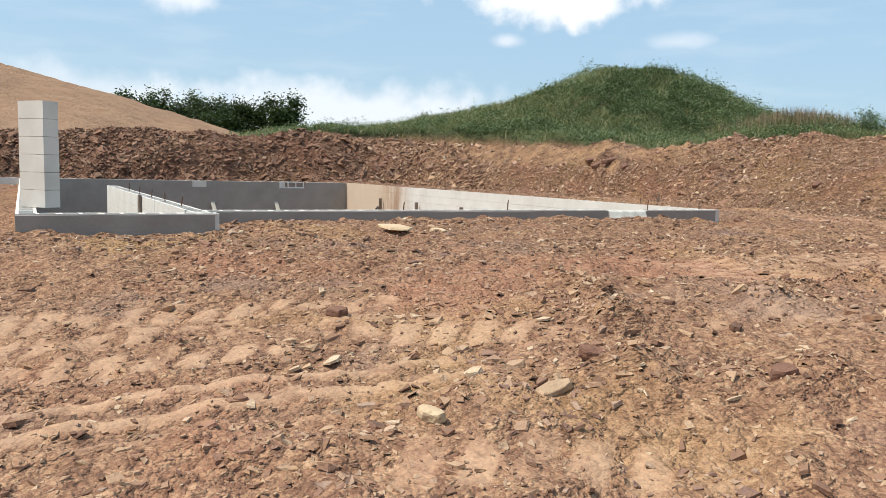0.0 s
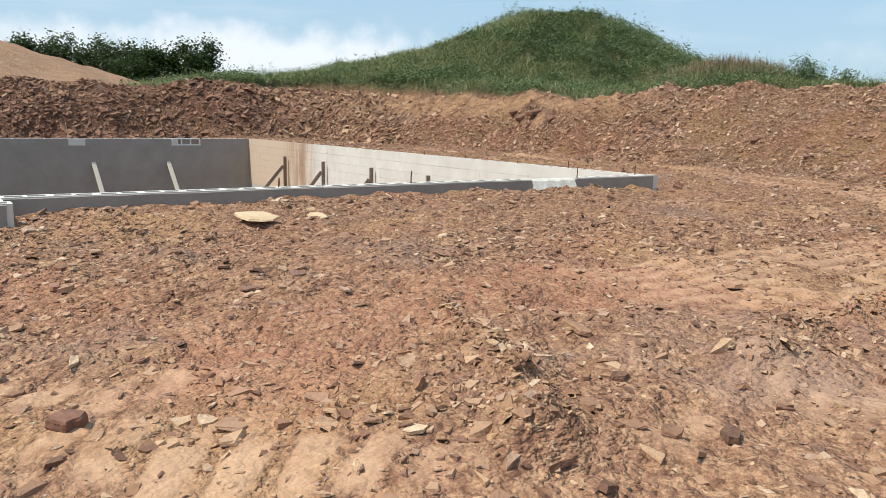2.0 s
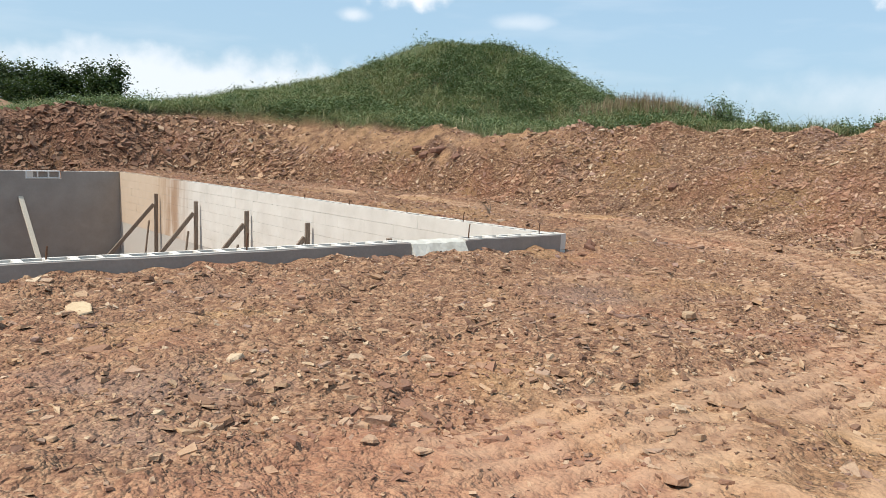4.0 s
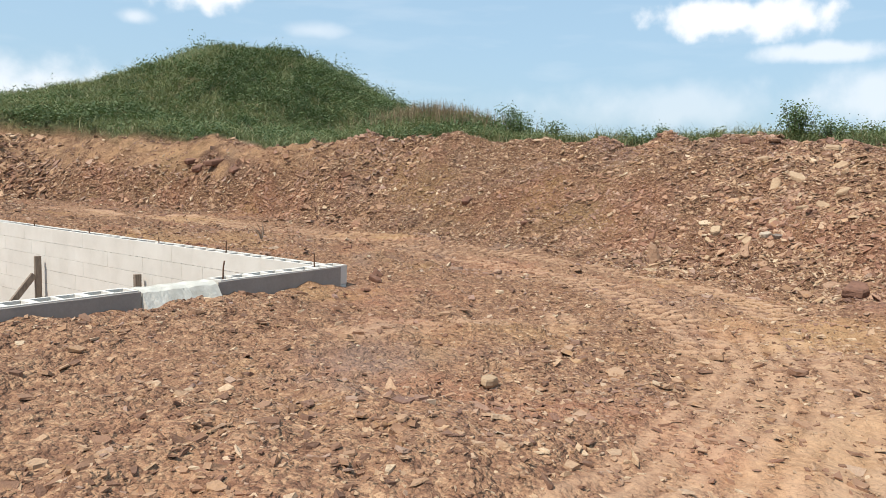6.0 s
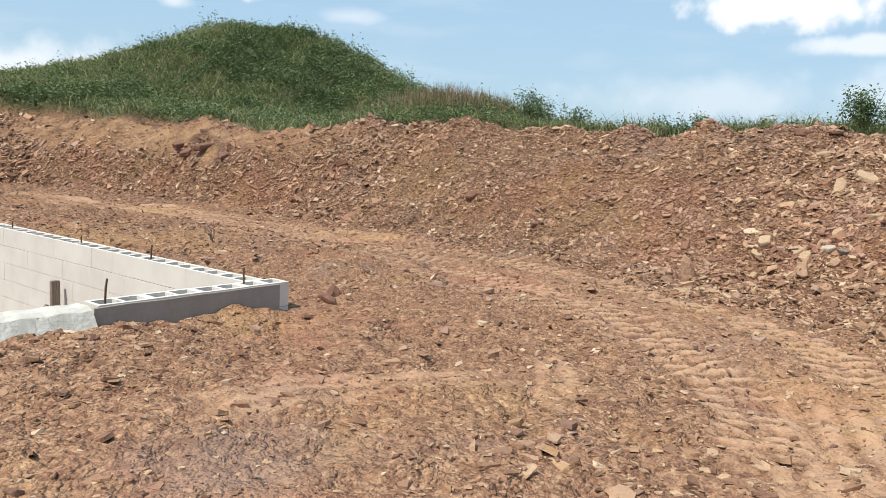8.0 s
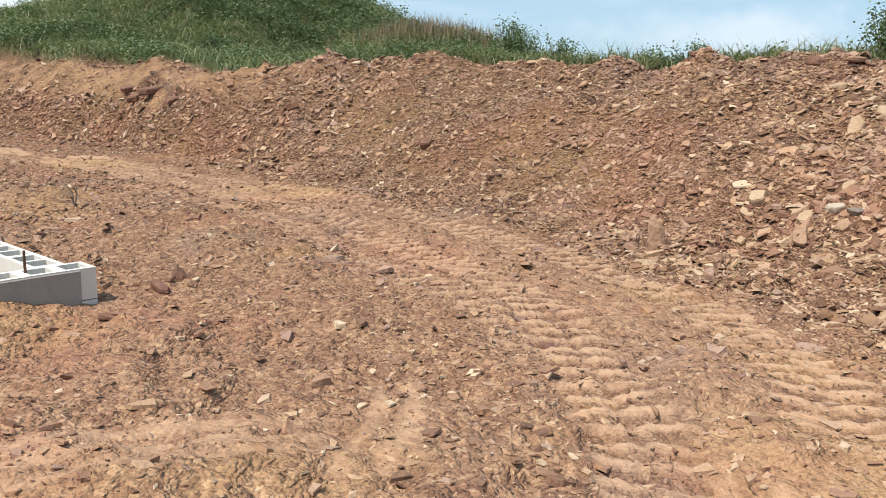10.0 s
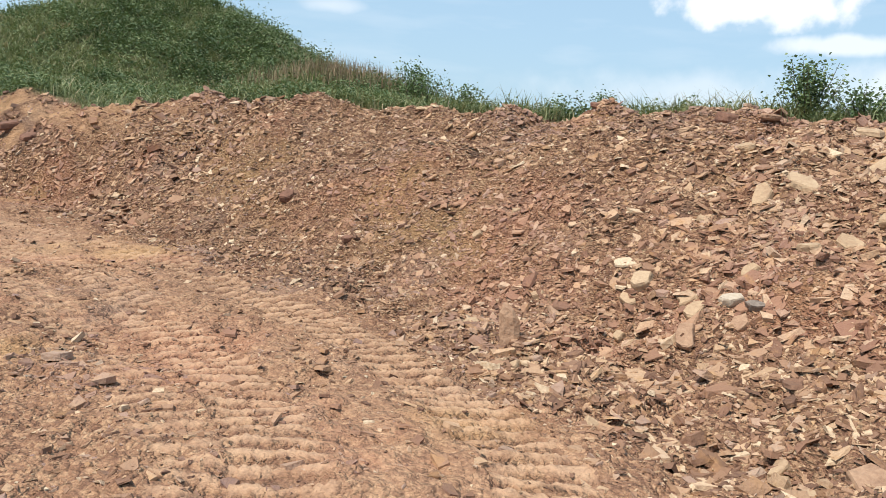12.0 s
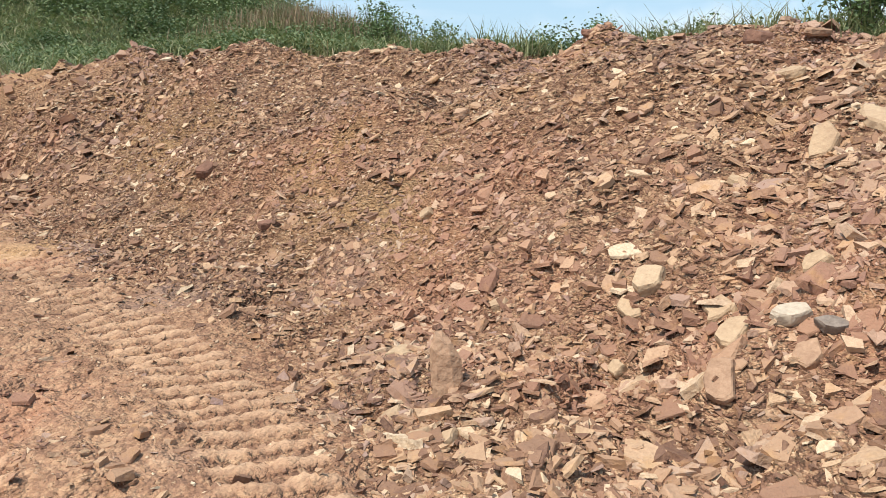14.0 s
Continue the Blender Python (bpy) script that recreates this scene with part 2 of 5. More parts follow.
def block_material():
    m = Mat("concrete_block", 0.92, 0.15)
    grain = m.noise(120, 4, 0.7)
    blotch = m.noise(2.3, 5)
    col = m.ramp(m.math("ADD", m.math("MULTIPLY", grain, 0.4), m.math("MULTIPLY", blotch, 0.6)),
                 ((0.3, (0.56, 0.52, 0.46)), (0.5, (0.66, 0.62, 0.56)), (0.72, (0.73, 0.70, 0.64))))
    col = m.mix(m.range(m.each(), 0, 1, 0, 0.14), col, (0.52, 0.48, 0.43))
    xyz = m.node("ShaderNodeSeparateXYZ")
    m.link(m.pos.outputs["Position"], xyz.inputs[0])
    far = m.range(m.math("ADD", xyz.outputs["Y"], m.math("MULTIPLY", m.noise(1.6, 4), 1.6)), 12.3, 14.0)
    side = m.range(xyz.outputs["X"], -0.6, -0.3)
    clay = m.math("MULTIPLY", far, side)
    col = m.mix(m.math("MULTIPLY", clay, 0.62), col, (0.50, 0.33, 0.19))
    run = m.math("MULTIPLY", m.range(m.math("ABSOLUTE", m.math("SUBTRACT", xyz.outputs["Y"], 12.4), 0), 1.3, 0.2), side)
    run = m.math("MULTIPLY", run, m.range(m.noise(1.5, 4, stretch=(1, 3, 0.4)), 0.35, 0.6))
    col = m.mix(m.math("MULTIPLY", run, 0.75), col, (0.30, 0.155, 0.07))
    m.color(col)
    m.bump(m.noise(60, 2, 0.5), 0.002, 0.5)
    return m.m


def mortar_material():
    m = Mat("mortar", 0.95, 0.1)
    m.color(m.ramp(m.noise(60, 4), ((0.3, (0.42, 0.39, 0.35)), (0.7, (0.54, 0.50, 0.45)))))
    return m.m


def patch_material():
    m = Mat("poured_concrete", 0.9, 0.2)
    pits = m.node("ShaderNodeTexVoronoi")
    pits.inputs["Scale"].default_value = 16
    m.link(m.pos.outputs["Position"], pits.inputs["Vector"])
    hole = m.range(pits.outputs["Distance"], 0.0, 0.22, 1.0, 0.0)
    hole = m.math("MULTIPLY", hole, m.range(m.noise(7, 3), 0.5, 0.62))
    col = m.ramp(m.noise(8, 6), ((0.3, (0.46, 0.44, 0.38)), (0.7, (0.64, 0.62, 0.56))))
    m.color(m.mix(hole, col, (0.30, 0.28, 0.23)))
    m.bump(m.math("SUBTRACT", m.noise(40, 4), hole), 0.012, 0.7)
    return m.m


def wood_material(name, light, dark):
    m = Mat(name, 0.8, 0.25)
    grain = m.noise(14, 6, 0.7, stretch=(6, 6, 0.5))
    m.color(m.ramp(grain, ((0.3, dark), (0.7, light))))
    m.bump(grain, 0.004, 0.6)
    return m.m


def plain_material(name, c, rough=0.6, metal=0.0, scale=30):
    m = Mat(name, rough, 0.4)
    m.b.inputs["Metallic"].default_value = metal
    m.color(m.ramp(m.noise(scale, 5), ((0.3, tuple(v * 0.7 for v in c)), (0.7, c))))
    return m.m


def leaf_material(name, stops, rnd="island", patch=None):
    m = Mat(name, 0.6, 0.25)
    r = m.island() if rnd == "island" else m.each()
    col = m.ramp(r, stops)
    if patch:
        fac = m.range(m.noise(patch[0], 4, offset=patch[1]), 0.48, 0.64)
        col = m.mix(m.math("MULTIPLY", fac, patch[2]), col, patch[3])
    m.color(col)
    if patch:
        col = m.mix(m.range(m.noise(1.1, 5, offset=23.0), 0.5, 0.66, 0.0, 0.5), col, (0.06, 0.085, 0.045))
    through_leaf = m.node("ShaderNodeBsdfTranslucent")
    m.link(m.mix(0.5, col, (0.10, 0.15, 0.02)), through_leaf.inputs["Color"])
    blend = m.node("ShaderNodeMixShader")
    blend.inputs[0].default_value = 0.25
    m.link(m.b.outputs[0], blend.inputs[1])
    m.link(through_leaf.outputs[0], blend.inputs[2])
    m.link(blend.outputs[0], m.t.nodes["Material Output"].inputs["Surface"])
    return m.m


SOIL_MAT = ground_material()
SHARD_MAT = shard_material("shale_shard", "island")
STONE_MAT = shard_material("shale_stone", "each")
PALE_ROCK = rock_material("pale_sandstone", (0.46, 0.325, 0.205), (0.29, 0.185, 0.115))
CREAM_ROCK = rock_material("cream_sandstone", (0.47, 0.34, 0.22), (0.31, 0.205, 0.13))
BROWN_ROCK = rock_material("brown_shale", (0.42, 0.27, 0.175), (0.22, 0.125, 0.08))
DARK_ROCK = rock_material("dark_red_shale", (0.24, 0.125, 0.085), (0.10, 0.055, 0.04))
SAND_ROCK = rock_material("pale_yellow_sandstone", (0.62, 0.47, 0.30), (0.44, 0.31, 0.19))
WHITE_ROCK = rock_material("whitish_stone", (0.52, 0.43, 0.33), (0.30, 0.23, 0.17))
GREY_ROCK = rock_material("grey_shale", (0.27, 0.215, 0.175), (0.09, 0.07, 0.06))
# Thin coats over block faces turned from the sun; darker grey paints in shade.
SHADE_COAT_MAT = Mat("grey_shade_coat", 0.85, 0.2)
SHADE_COAT_MAT.color(SHADE_COAT_MAT.ramp(SHADE_COAT_MAT.math("ADD", SHADE_COAT_MAT.math("MULTIPLY", SHADE_COAT_MAT.noise(2.2, 6), 0.6), SHADE_COAT_MAT.math("MULTIPLY", SHADE_COAT_MAT.noise(50, 5), 0.4)),
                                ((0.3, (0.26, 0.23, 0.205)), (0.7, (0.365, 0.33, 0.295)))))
SHADE_COAT_MAT.bump(SHADE_COAT_MAT.noise(45, 5), 0.003, 0.6)
SHADE_COAT_MAT = SHADE_COAT_MAT.m
BLOCK_MAT, MORTAR_MAT, PATCH_MAT = block_material(), mortar_material(), patch_material()
OLD_WOOD = wood_material("weathered_lumber", (0.34, 0.27, 0.21), (0.13, 0.095, 0.07))
PALE_WOOD = wood_material("bleached_lumber", (0.68, 0.62, 0.52), (0.44, 0.38, 0.30))
RUST = plain_material("rusty_steel", (0.17, 0.09, 0.055), 0.8, 0.4, 60)
WHITE_VINYL = plain_material("white_vinyl", (0.80, 0.80, 0.78), 0.4)
BARK = wood_material("bark", (0.13, 0.10, 0.075), (0.05, 0.037, 0.028))
GRASS_MAT = leaf_material("meadow_grass", ((0.0, (0.14, 0.17, 0.08)), (0.45, (0.215, 0.25, 0.115)), (0.8, (0.29, 0.31, 0.16)), (0.92, (0.40, 0.36, 0.22)), (1.0, (0.44, 0.33, 0.22))),
                          patch=(0.4, 9.0, 0.5, (0.30, 0.27, 0.13)))
SEED_MAT = leaf_material("seed_heads", ((0.0, (0.17, 0.11, 0.07)), (0.5, (0.28, 0.19, 0.125)), (1.0, (0.36, 0.29, 0.17))))
WEED_MAT = leaf_material("weed_leaves", ((0.0, (0.075, 0.115, 0.05)), (0.5, (0.13, 0.18, 0.08)), (1.0, (0.23, 0.275, 0.13))), patch=(0.55, 31.0, 0.6, (0.05, 0.085, 0.04)))
BUSH_MAT = leaf_material("bush_leaves", ((0.0, (0.075, 0.12, 0.05)), (0.5, (0.13, 0.19, 0.085)), (1.0, (0.23, 0.285, 0.14))))
TREE_MAT = leaf_material("tree_leaves", ((0.0, (0.012, 0.024, 0.008)), (0.6, (0.028, 0.050, 0.016)), (1.0, (0.055, 0.080, 0.028))))
PALE_TREE_MAT = leaf_material("pale_tree_leaves", ((0.0, (0.04, 0.06, 0.03)), (0.6, (0.075, 0.10, 0.05)), (1.0, (0.13, 0.155, 0.085))))


# ---- helpers of this place ----
def mesh_from(name, verts, faces, material, smooth=False):
    """A mesh from arrays: faces is a list of index arrays, each with one number of corners."""
    me = bpy.data.meshes.new(name)
    verts = np.asarray(verts, dtype=np.float32)
    me.vertices.add(len(verts))
    me.vertices.foreach_set("co", verts.ravel())
    faces = [np.asarray(f, dtype=np.int32) for f in faces if len(f)]
    me.loops.add(sum(f.size for f in faces))
    me.loops.foreach_set("vertex_index", np.concatenate([f.ravel() for f in faces]))
    sizes = np.concatenate([np.full(len(f), f.shape[1], dtype=np.int32) for f in faces])
    me.polygons.add(len(sizes))
    me.polygons.foreach_set("loop_start", (np.cumsum(sizes) - sizes).astype(np.int32))
    me.polygons.foreach_set("use_smooth", np.full(len(sizes), smooth))
    me.update(calc_edges=True)
    me.materials.append(material)
    return me


def part(name, bm, material, parent, label=""):
    """One mesh object from a bmesh, under a thing or part."""
    me = bpy.data.meshes.new(name)
    bm.to_mesh(me)
    bm.free()
    me.materials.append(material)
    ob = new(name, me)
    ob.parent = parent
    return tagged(ob, label)


def box(bm, lo, hi, bevel=0.0):
    made = bmesh.ops.create_cube(bm, size=1.0)["verts"]
    for v in made:
        v.co = Vector([lo[i] + (v.co[i] + 0.5) * (hi[i] - lo[i]) for i in range(3)])
    if bevel:
        edges = list({e for v in made for e in v.link_edges})
        bmesh.ops.bevel(bm, geom=edges, offset=bevel, segments=1, affect="EDGES")


def beam(bm, a, b, wide, deep):
    """A sawn plank from a to b."""
    a, b = Vector(a), Vector(b)
    axis = b - a
    turn = axis.to_track_quat("Z", "Y").to_matrix().to_4x4()
    made = bmesh.ops.create_cube(bm, size=1.0, matrix=Matrix.Translation((a + b) / 2) @ turn @ Matrix.Diagonal((wide, deep, axis.length, 1)))["verts"]
    bmesh.ops.bevel(bm, geom=list({e for v in made for e in v.link_edges}), offset=0.004, segments=1, affect="EDGES")


def rod(bm, points, radii, sides=7):
    """A bent tapering rod through points."""
    rings = []
    points = [Vector(p) for p in points]
    for i, p in enumerate(points):
        d = (points[min(i + 1, len(points) - 1)] - points[max(i - 1, 0)]).normalized()
        side = d.orthogonal().normalized()
        other = d.cross(side)
        rings.append([bm.verts.new(p + (side * math.cos(k * math.tau / sides) + other * math.sin(k * math.tau / sides)) * radii[i]) for k in range(sides)])
    for r0, r1 in zip(rings, rings[1:]):
        for k in range(sides):
            bm.faces.new((r0[k], r0[(k + 1) % sides], r1[(k + 1) % sides], r1[k]))
    bm.faces.new(rings[-1])
    bm.faces.new(rings[0][::-1])


# ---- the lie of the land ----
def lattice(ix, iy, seed):
    h = (ix.astype(np.int64) * 374761393 + iy.astype(np.int64) * 668265263 + seed * 974711) & 0x7FFFFFFF
    h = ((h ^ (h >> 13)) * 1274126177) & 0x7FFFFFFF
    return ((h ^ (h >> 16)) & 0xFFFF) / 65535.0


def vnoise(x, y, seed):
    """Smooth noise from -1 to 1, about one bump a metre."""
    ix, iy = np.floor(x), np.floor(y)
    fx, fy = x - ix, y - iy
    fx, fy = fx * fx * (3 - 2 * fx), fy * fy * (3 - 2 * fy)
    a, b = lattice(ix, iy, seed), lattice(ix + 1, iy, seed)
    c, d = lattice(ix, iy + 1, seed), lattice(ix + 1, iy + 1, seed)
    return 2 * ((a * (1 - fx) + b * fx) * (1 - fy) + (c * (1 - fx) + d * fx) * fy) - 1


def step(a, b, v):
    t = np.clip((v - a) / (b - a), 0, 1)
    return t * t * (3 - 2 * t)


def along(x, y, line):
    """For each point: signed distance to a polyline (right-hand side positive), length along it, index with fraction."""
    best = np.full(x.shape, 1e9)
    sign, run, at = np.zeros(x.shape), np.zeros(x.shape), np.zeros(x.shape)
    total = 0.0
    for i in range(len(line) - 1):
        ax, ay, bx, by = line[i][0], line[i][1], line[i + 1][0], line[i + 1][1]
        dx, dy = bx - ax, by - ay
        size = math.hypot(dx, dy)
        u = np.clip(((x - ax) * dx + (y - ay) * dy) / size**2, 0, 1)
        px, py = x - (ax + u * dx), y - (ay + u * dy)
        d = np.hypot(px, py)
        near = d < best
        best = np.where(near, d, best)
        sign = np.where(near, np.sign((x - ax) * dy - (y - ay) * dx), sign)
        run, at = np.where(near, total + u * size, run), np.where(near, i + u, at)
        total += size
    return best * np.where(sign == 0, 1, sign), run, at


# foot of the shale bank, with its depth and rise
BANK = ((-30, -16, 4, 1.6), (-14, -14, 4, 1.6), (-8.8, -10.9, 4, 1.6), (-7.2, -9.2, 3.6, 1.5), (-4.2, -7.5, 3.6, 1.6), (-0.5, -6.7, 3.8, 1.8),
        (1.5, -5.2, 4.2, 1.9), (2.4, -4.0, 4.9, 1.8), (3.1, -3.0, 4.9, 1.8), (3.7, -1.8, 4.7, 1.85), (4.1, -0.5, 4.6, 1.85), (4.4, 1.5, 4.2, 1.7),
        (4.9, 3.5, 3.5, 1.7), (5.3, 5.5, 2.8, 1.7), (5.55, 8, 2.1, 1.7), (5.4, 10.5, 1.7, 1.65), (4.8, 13.5, 1.9, 1.7), (3.8, 17, 2.2, 1.8),
        (2.2, 19.2, 2.5, 1.9), (-2, 20.2, 2.5, 1.9), (-8, 20.4, 2.5, 1.9), (-16, 20, 2.5, 1.9), (-60, 18, 2.5, 1.9))
# lines of the tracks: (kind, depth, half width, points); pads: tread bars across, wide: broad pads, streak: ridges along
TRACKS = (("pads", 0.95, 0.2, ((-0.6, -4.0), (0.2, -3.7), (0.68, -3.35), (1.18, -2.83), (1.6, -2.4), (2.05, -1.8), (2.4, -1.05), (2.69, -0.18), (3.0, 0.85), (3.3, 2.0), (3.45, 6), (3.06, 9), (2.6, 12))),
          ("pads", 0.95, 0.22, ((0.9, -4.1), (1.74, -3.7), (2.6, -2.9), (3.2, -1.85), (3.52, -1.1), (3.78, -0.3), (4.0, 0.7), (4.25, 2.4), (4.35, 5.7), (4.1, 8.3), (3.6, 12))),
          ("pads", 0.5, 0.15, ((0.9, -2.75), (1.6, -1.85), (1.95, -0.9), (2.35, 0.6), (2.7, 2.2), (2.8, 5))),
          ("streak", 0.45, 0.14, ((-0.45, -2.95), (-0.25, -2.72), (0.28, -2.4), (0.6, -2.1))),
          ("streak", 0.6, 0.5, ((-5.6, -4.5), (-4.6, -4.5), (-2.5, -4.75), (-0.5, -4.5), (0.9, -3.9))),
          ("wide", 0.8,0.16, ((-11.5, -4.9), (-9.56, -5.09), (-9.07, -5.24), (-8.36, -5.26), (-7.8, -5.55), (-7.3, -5.9))),
          ("wide", 0.7,0.16, ((-11.5, -4.0), (-9.46, -4.17), (-8.94, -4.32), (-8.33, -4.62), (-7.6, -4.9))),
          ("wide", 0.6, 0.15, ((-11.5, -4.45), (-9.5, -4.62), (-8.6, -4.85), (-7.7, -5.2))),
          ("streak", 0.9, 0.3, ((-11, -5.65), (-9.3, -5.87), (-8.6, -5.95), (-7.9, -5.95))),
          ("wide", 0.7,0.16, ((-9.6, -6.15), (-8.72, -6.26), (-8.35, -6.4), (-8.0, -6.55))),
          ("wide", 0.7,0.16, ((-9.2, -6.75), (-8.5, -7.0), (-8.0, -7.3), (-7.4, -7.62), (-6.9, -7.95))),
          ("wide", 0.6,0.16, ((-7.0, -6.15), (-6.13, -5.8), (-5.6, -5.5), (-5.0, -5.2), (-4.2, -5.0), (-3.0, -5.0))),
          ("streak", 0.65, 0.4, ((-6.3, -6.3), (-5.2, -5.9), (-4.0, -5.6), (-2.6, -5.4), (-0.8, -5.1))),
          ("streak", 0.4, 0.22, ((-2.2, -1.7), (-0.8, -1.95), (0.1, -2.5))))
HILL_TOP, HILL_AXIS = (15.4, 21.8), math.atan2(0.615, 0.79)
BERMS = (((-7.15, -5.82), (-6.85, -5.3), (-6.75, -4.7)), ((-8.2, -6.6), (-7.82, -6.5), (-7.5, -6.75), (-7.2, -7.1), (-6.7, -7.5), (-6.2, -7.6), (-4.6, -6.9)),
         ((-5.9, -5.8), (-4.9, -5.7), (-4.0, -5.9)))
PIT = ((-10.15, -0.38, -8.4, 0.3), (-10.15, 0.1, -0.1, 16.5))


def pit_mask(x, y, grow=0.0):
    inside = np.zeros(x.shape, bool)
    for x0, y0, x1, y1 in PIT:
        inside |= (x > x0 - grow) & (x < x1 + grow) & (y > y0 - grow) & (y < y1 + grow)
    return inside


def hill(x, y):
    """Height of the grassy mound above the plateau."""
    c, s = math.cos(HILL_AXIS), math.sin(HILL_AXIS)
    px, py = x - HILL_TOP[0], y - HILL_TOP[1]
    v, u = px * s + py * c, px * c - py * s
    crest = np.interp(u, (-30, -22, -15, -10.5, -7, -4.8, -2.6, -1.2, 0, 1.6, 3.6, 5.0, 6.5, 8.5, 12, 18), (0, 0.05, 0.2, 0.75, 1.6, 2.3, 3.1, 3.77, 4.02, 4.02, 3.9, 3.45, 2.6, 1.6, 0.65, 0))
    knoll = 0.55 * np.exp(-(((x - 12.3) / 2.6) ** 2 + ((y - 7.8) / 2.6) ** 2))
    return crest * np.exp(-((v / np.where(v < 0, 7.0, 9.0)) ** 2)) + knoll


def terrain(x, y, fine=True):
    """Height, packed share (below zero: painted shade of tread troughs), clay share, grass share, bank share, dark
    ledge share.
    """
    x, y = np.asarray(x, float), np.asarray(y, float)
    wx, wy = x + 0.25 * vnoise(x * 0.9, y * 0.9, 3), y + 0.25 * vnoise(x * 0.9, y * 0.9, 4)
    d, run, at = along(wx, wy, BANK)
    idx = np.arange(len(BANK))
    depth = np.interp(at, idx, [b[2] for b in BANK])
    rise = np.interp(at, idx, [b[3] for b in BANK])
    base = -0.2 - 0.068 * np.clip(-x - y - 11, 0, 12)
    base = base + 0.15 * step(0.0, 2.5, y) * step(3.6, 1.0, x) * step(-0.6, 0.0, x)
    base = base + 0.07 * step(-1.5, 0, y) * step(0.2, -1.2, x) * step(-9, -7, x) * (y < 1)
    base = base + 0.06 * vnoise(x * 0.6, y * 0.6, 7) * step(0.3, 2.0, -y + 20 * (x > 0.3))
    f = np.clip(d / depth, 0, 1)
    prof = np.interp(f, (0, 0.1, 0.2, 0.3, 0.42, 0.7, 1), (0, 0.005, 0.055, 0.2, 0.44, 0.79, 1)) + 0.05 * np.sin(f * 9 + run * 0.7) * f * (1 - f)
    edge = d - depth
    bank = step(-0.1, 0.25, d) * step(0.6, -0.1, edge)
    z = base + rise * prof
    z = z + bank * step(0.05, 0.3, f) * (0.07 * vnoise(x * 1.4, y * 1.4, 41) + 0.06 * vnoise(x * 2.9, y * 2.9, 42))
    z = z + 0.16 * vnoise(run * 0.8, f * 3, 11) * step(0.2, 0.9, f) * step(2.0, 0.0, edge)
    z = z + 0.3 * np.exp(-(((x - 8.55) / 0.42) ** 2 + ((y + 0.15) / 0.4) ** 2)) + 0.12 * np.exp(-(((x - 8.7) / 0.5) ** 2 + ((y + 1.7) / 0.5) ** 2))
    grass = step(0.05, 0.5, edge + 0.35 * vnoise(x * 1.3, y * 1.3, 13))
    grass = grass * np.maximum(step(-4.0, 0.5, x), step(19, 16, y)) * (1 - 0.95 * np.exp(-(((x - 8.55) / 0.6) ** 2 + ((y + 0.15) / 0.6) ** 2)))
    z = z + grass * hill(x, y) + 0.25 * grass * (vnoise(x * 0.25, y * 0.25, 15) + 0.5 * vnoise(x * 0.7, y * 0.7, 16)) * step(0, 5, edge)
    clay = step(0.42, 0.62, f + 0.12 * vnoise(x * 1.1, y * 1.1, 46)) * step(0.4, -0.1, edge) * step(5.5, 9, y) * step(19.5, 16, y)
    ledge = np.exp(-(((y - 10.3) / 1.1) ** 2)) * step(0.5, 0.6, f) * step(0.84, 0.74, f) * bank * step(-0.5, 0.1, vnoise(x * 2.5, y * 2.5, 45))
    z = z - 0.10 * ledge
    tread, packed, trough = np.zeros(x.shape), np.zeros(x.shape), np.zeros(x.shape)
    for k, (kind, deep, half, line) in enumerate(TRACKS):
        lx, ly = [p[0] for p in line], [p[1] for p in line]
        here = np.flatnonzero((x > min(lx) - 0.8) & (x < max(lx) + 0.8) & (y > min(ly) - 0.8) & (y < max(ly) + 0.8))
        if not len(here):
            continue
        hx, hy = x[here], y[here]
        q, s, _ = along(hx, hy, line)
        q = q + 0.03 * vnoise(s * 1.2, s * 0 + k, 21)
        worn = 1.0 if deep > 0.85 else step(0.25, 0.6, 0.95 + vnoise(hx * 0.8, hy * 0.8, 23 + k))
        on = step(half + 0.05, half - 0.04, np.abs(q)) * worn
        span = sum(math.hypot(b[0] - a[0], b[1] - a[1]) for a, b in zip(line, line[1:]))
        on = on * step(0.0, 0.5, s) * step(0.0, 0.5, span - s)
        wobble = vnoise(hx * 2.2, hy * 2.2, 25)
        if kind == "streak":
            lug = 0.5 + 0.5 * np.sin(q * math.tau / (0.26 if deep > 0.85 else 0.17) + 0.8 * wobble)
        elif kind == "wide":
            lug = step(-0.85, -0.2, np.sin((s + 0.25 * q) * math.tau / 0.23 + 1.3 * wobble)) * step(-0.75, 0.1, vnoise(hx * 3.4, hy * 3.4, 26) + 0.4 * vnoise(hx * 9, hy * 9, 27))
        else:
            lug = step(-0.7, 0.5, np.sin((s + 0.2 * q) * math.tau / 0.15 + 0.2 * wobble))
            lug = lug * (0.7 + 0.3 * step(0.01, 0.04, np.abs(q))) * step(-1.1, -0.5, vnoise(hx * 4, hy * 4, 26))
        low = {"wide": 0.55, "streak": 0.15}.get(kind, 1.0) if deep < 0.85 else 1.0
        tread[here] += on * deep * low * (0.042 * lug - 0.034)
        # Lug tops paler: packed soil, plus painted contrast where relief shades weakly.
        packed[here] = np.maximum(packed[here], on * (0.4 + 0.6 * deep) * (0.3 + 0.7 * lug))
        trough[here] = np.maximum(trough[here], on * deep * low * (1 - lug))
    road = step(1.0, 0.5, np.abs(along(x, y, TRACKS[0][3])[0] - 0.55)) * step(-0.2, 0.3, -d + 0.4)
    packed = np.maximum(packed, (0.16 + 0.2 * step(0.5, 4, y)) * road) * (1 - bank)
    z = z + tread * (1 - bank)
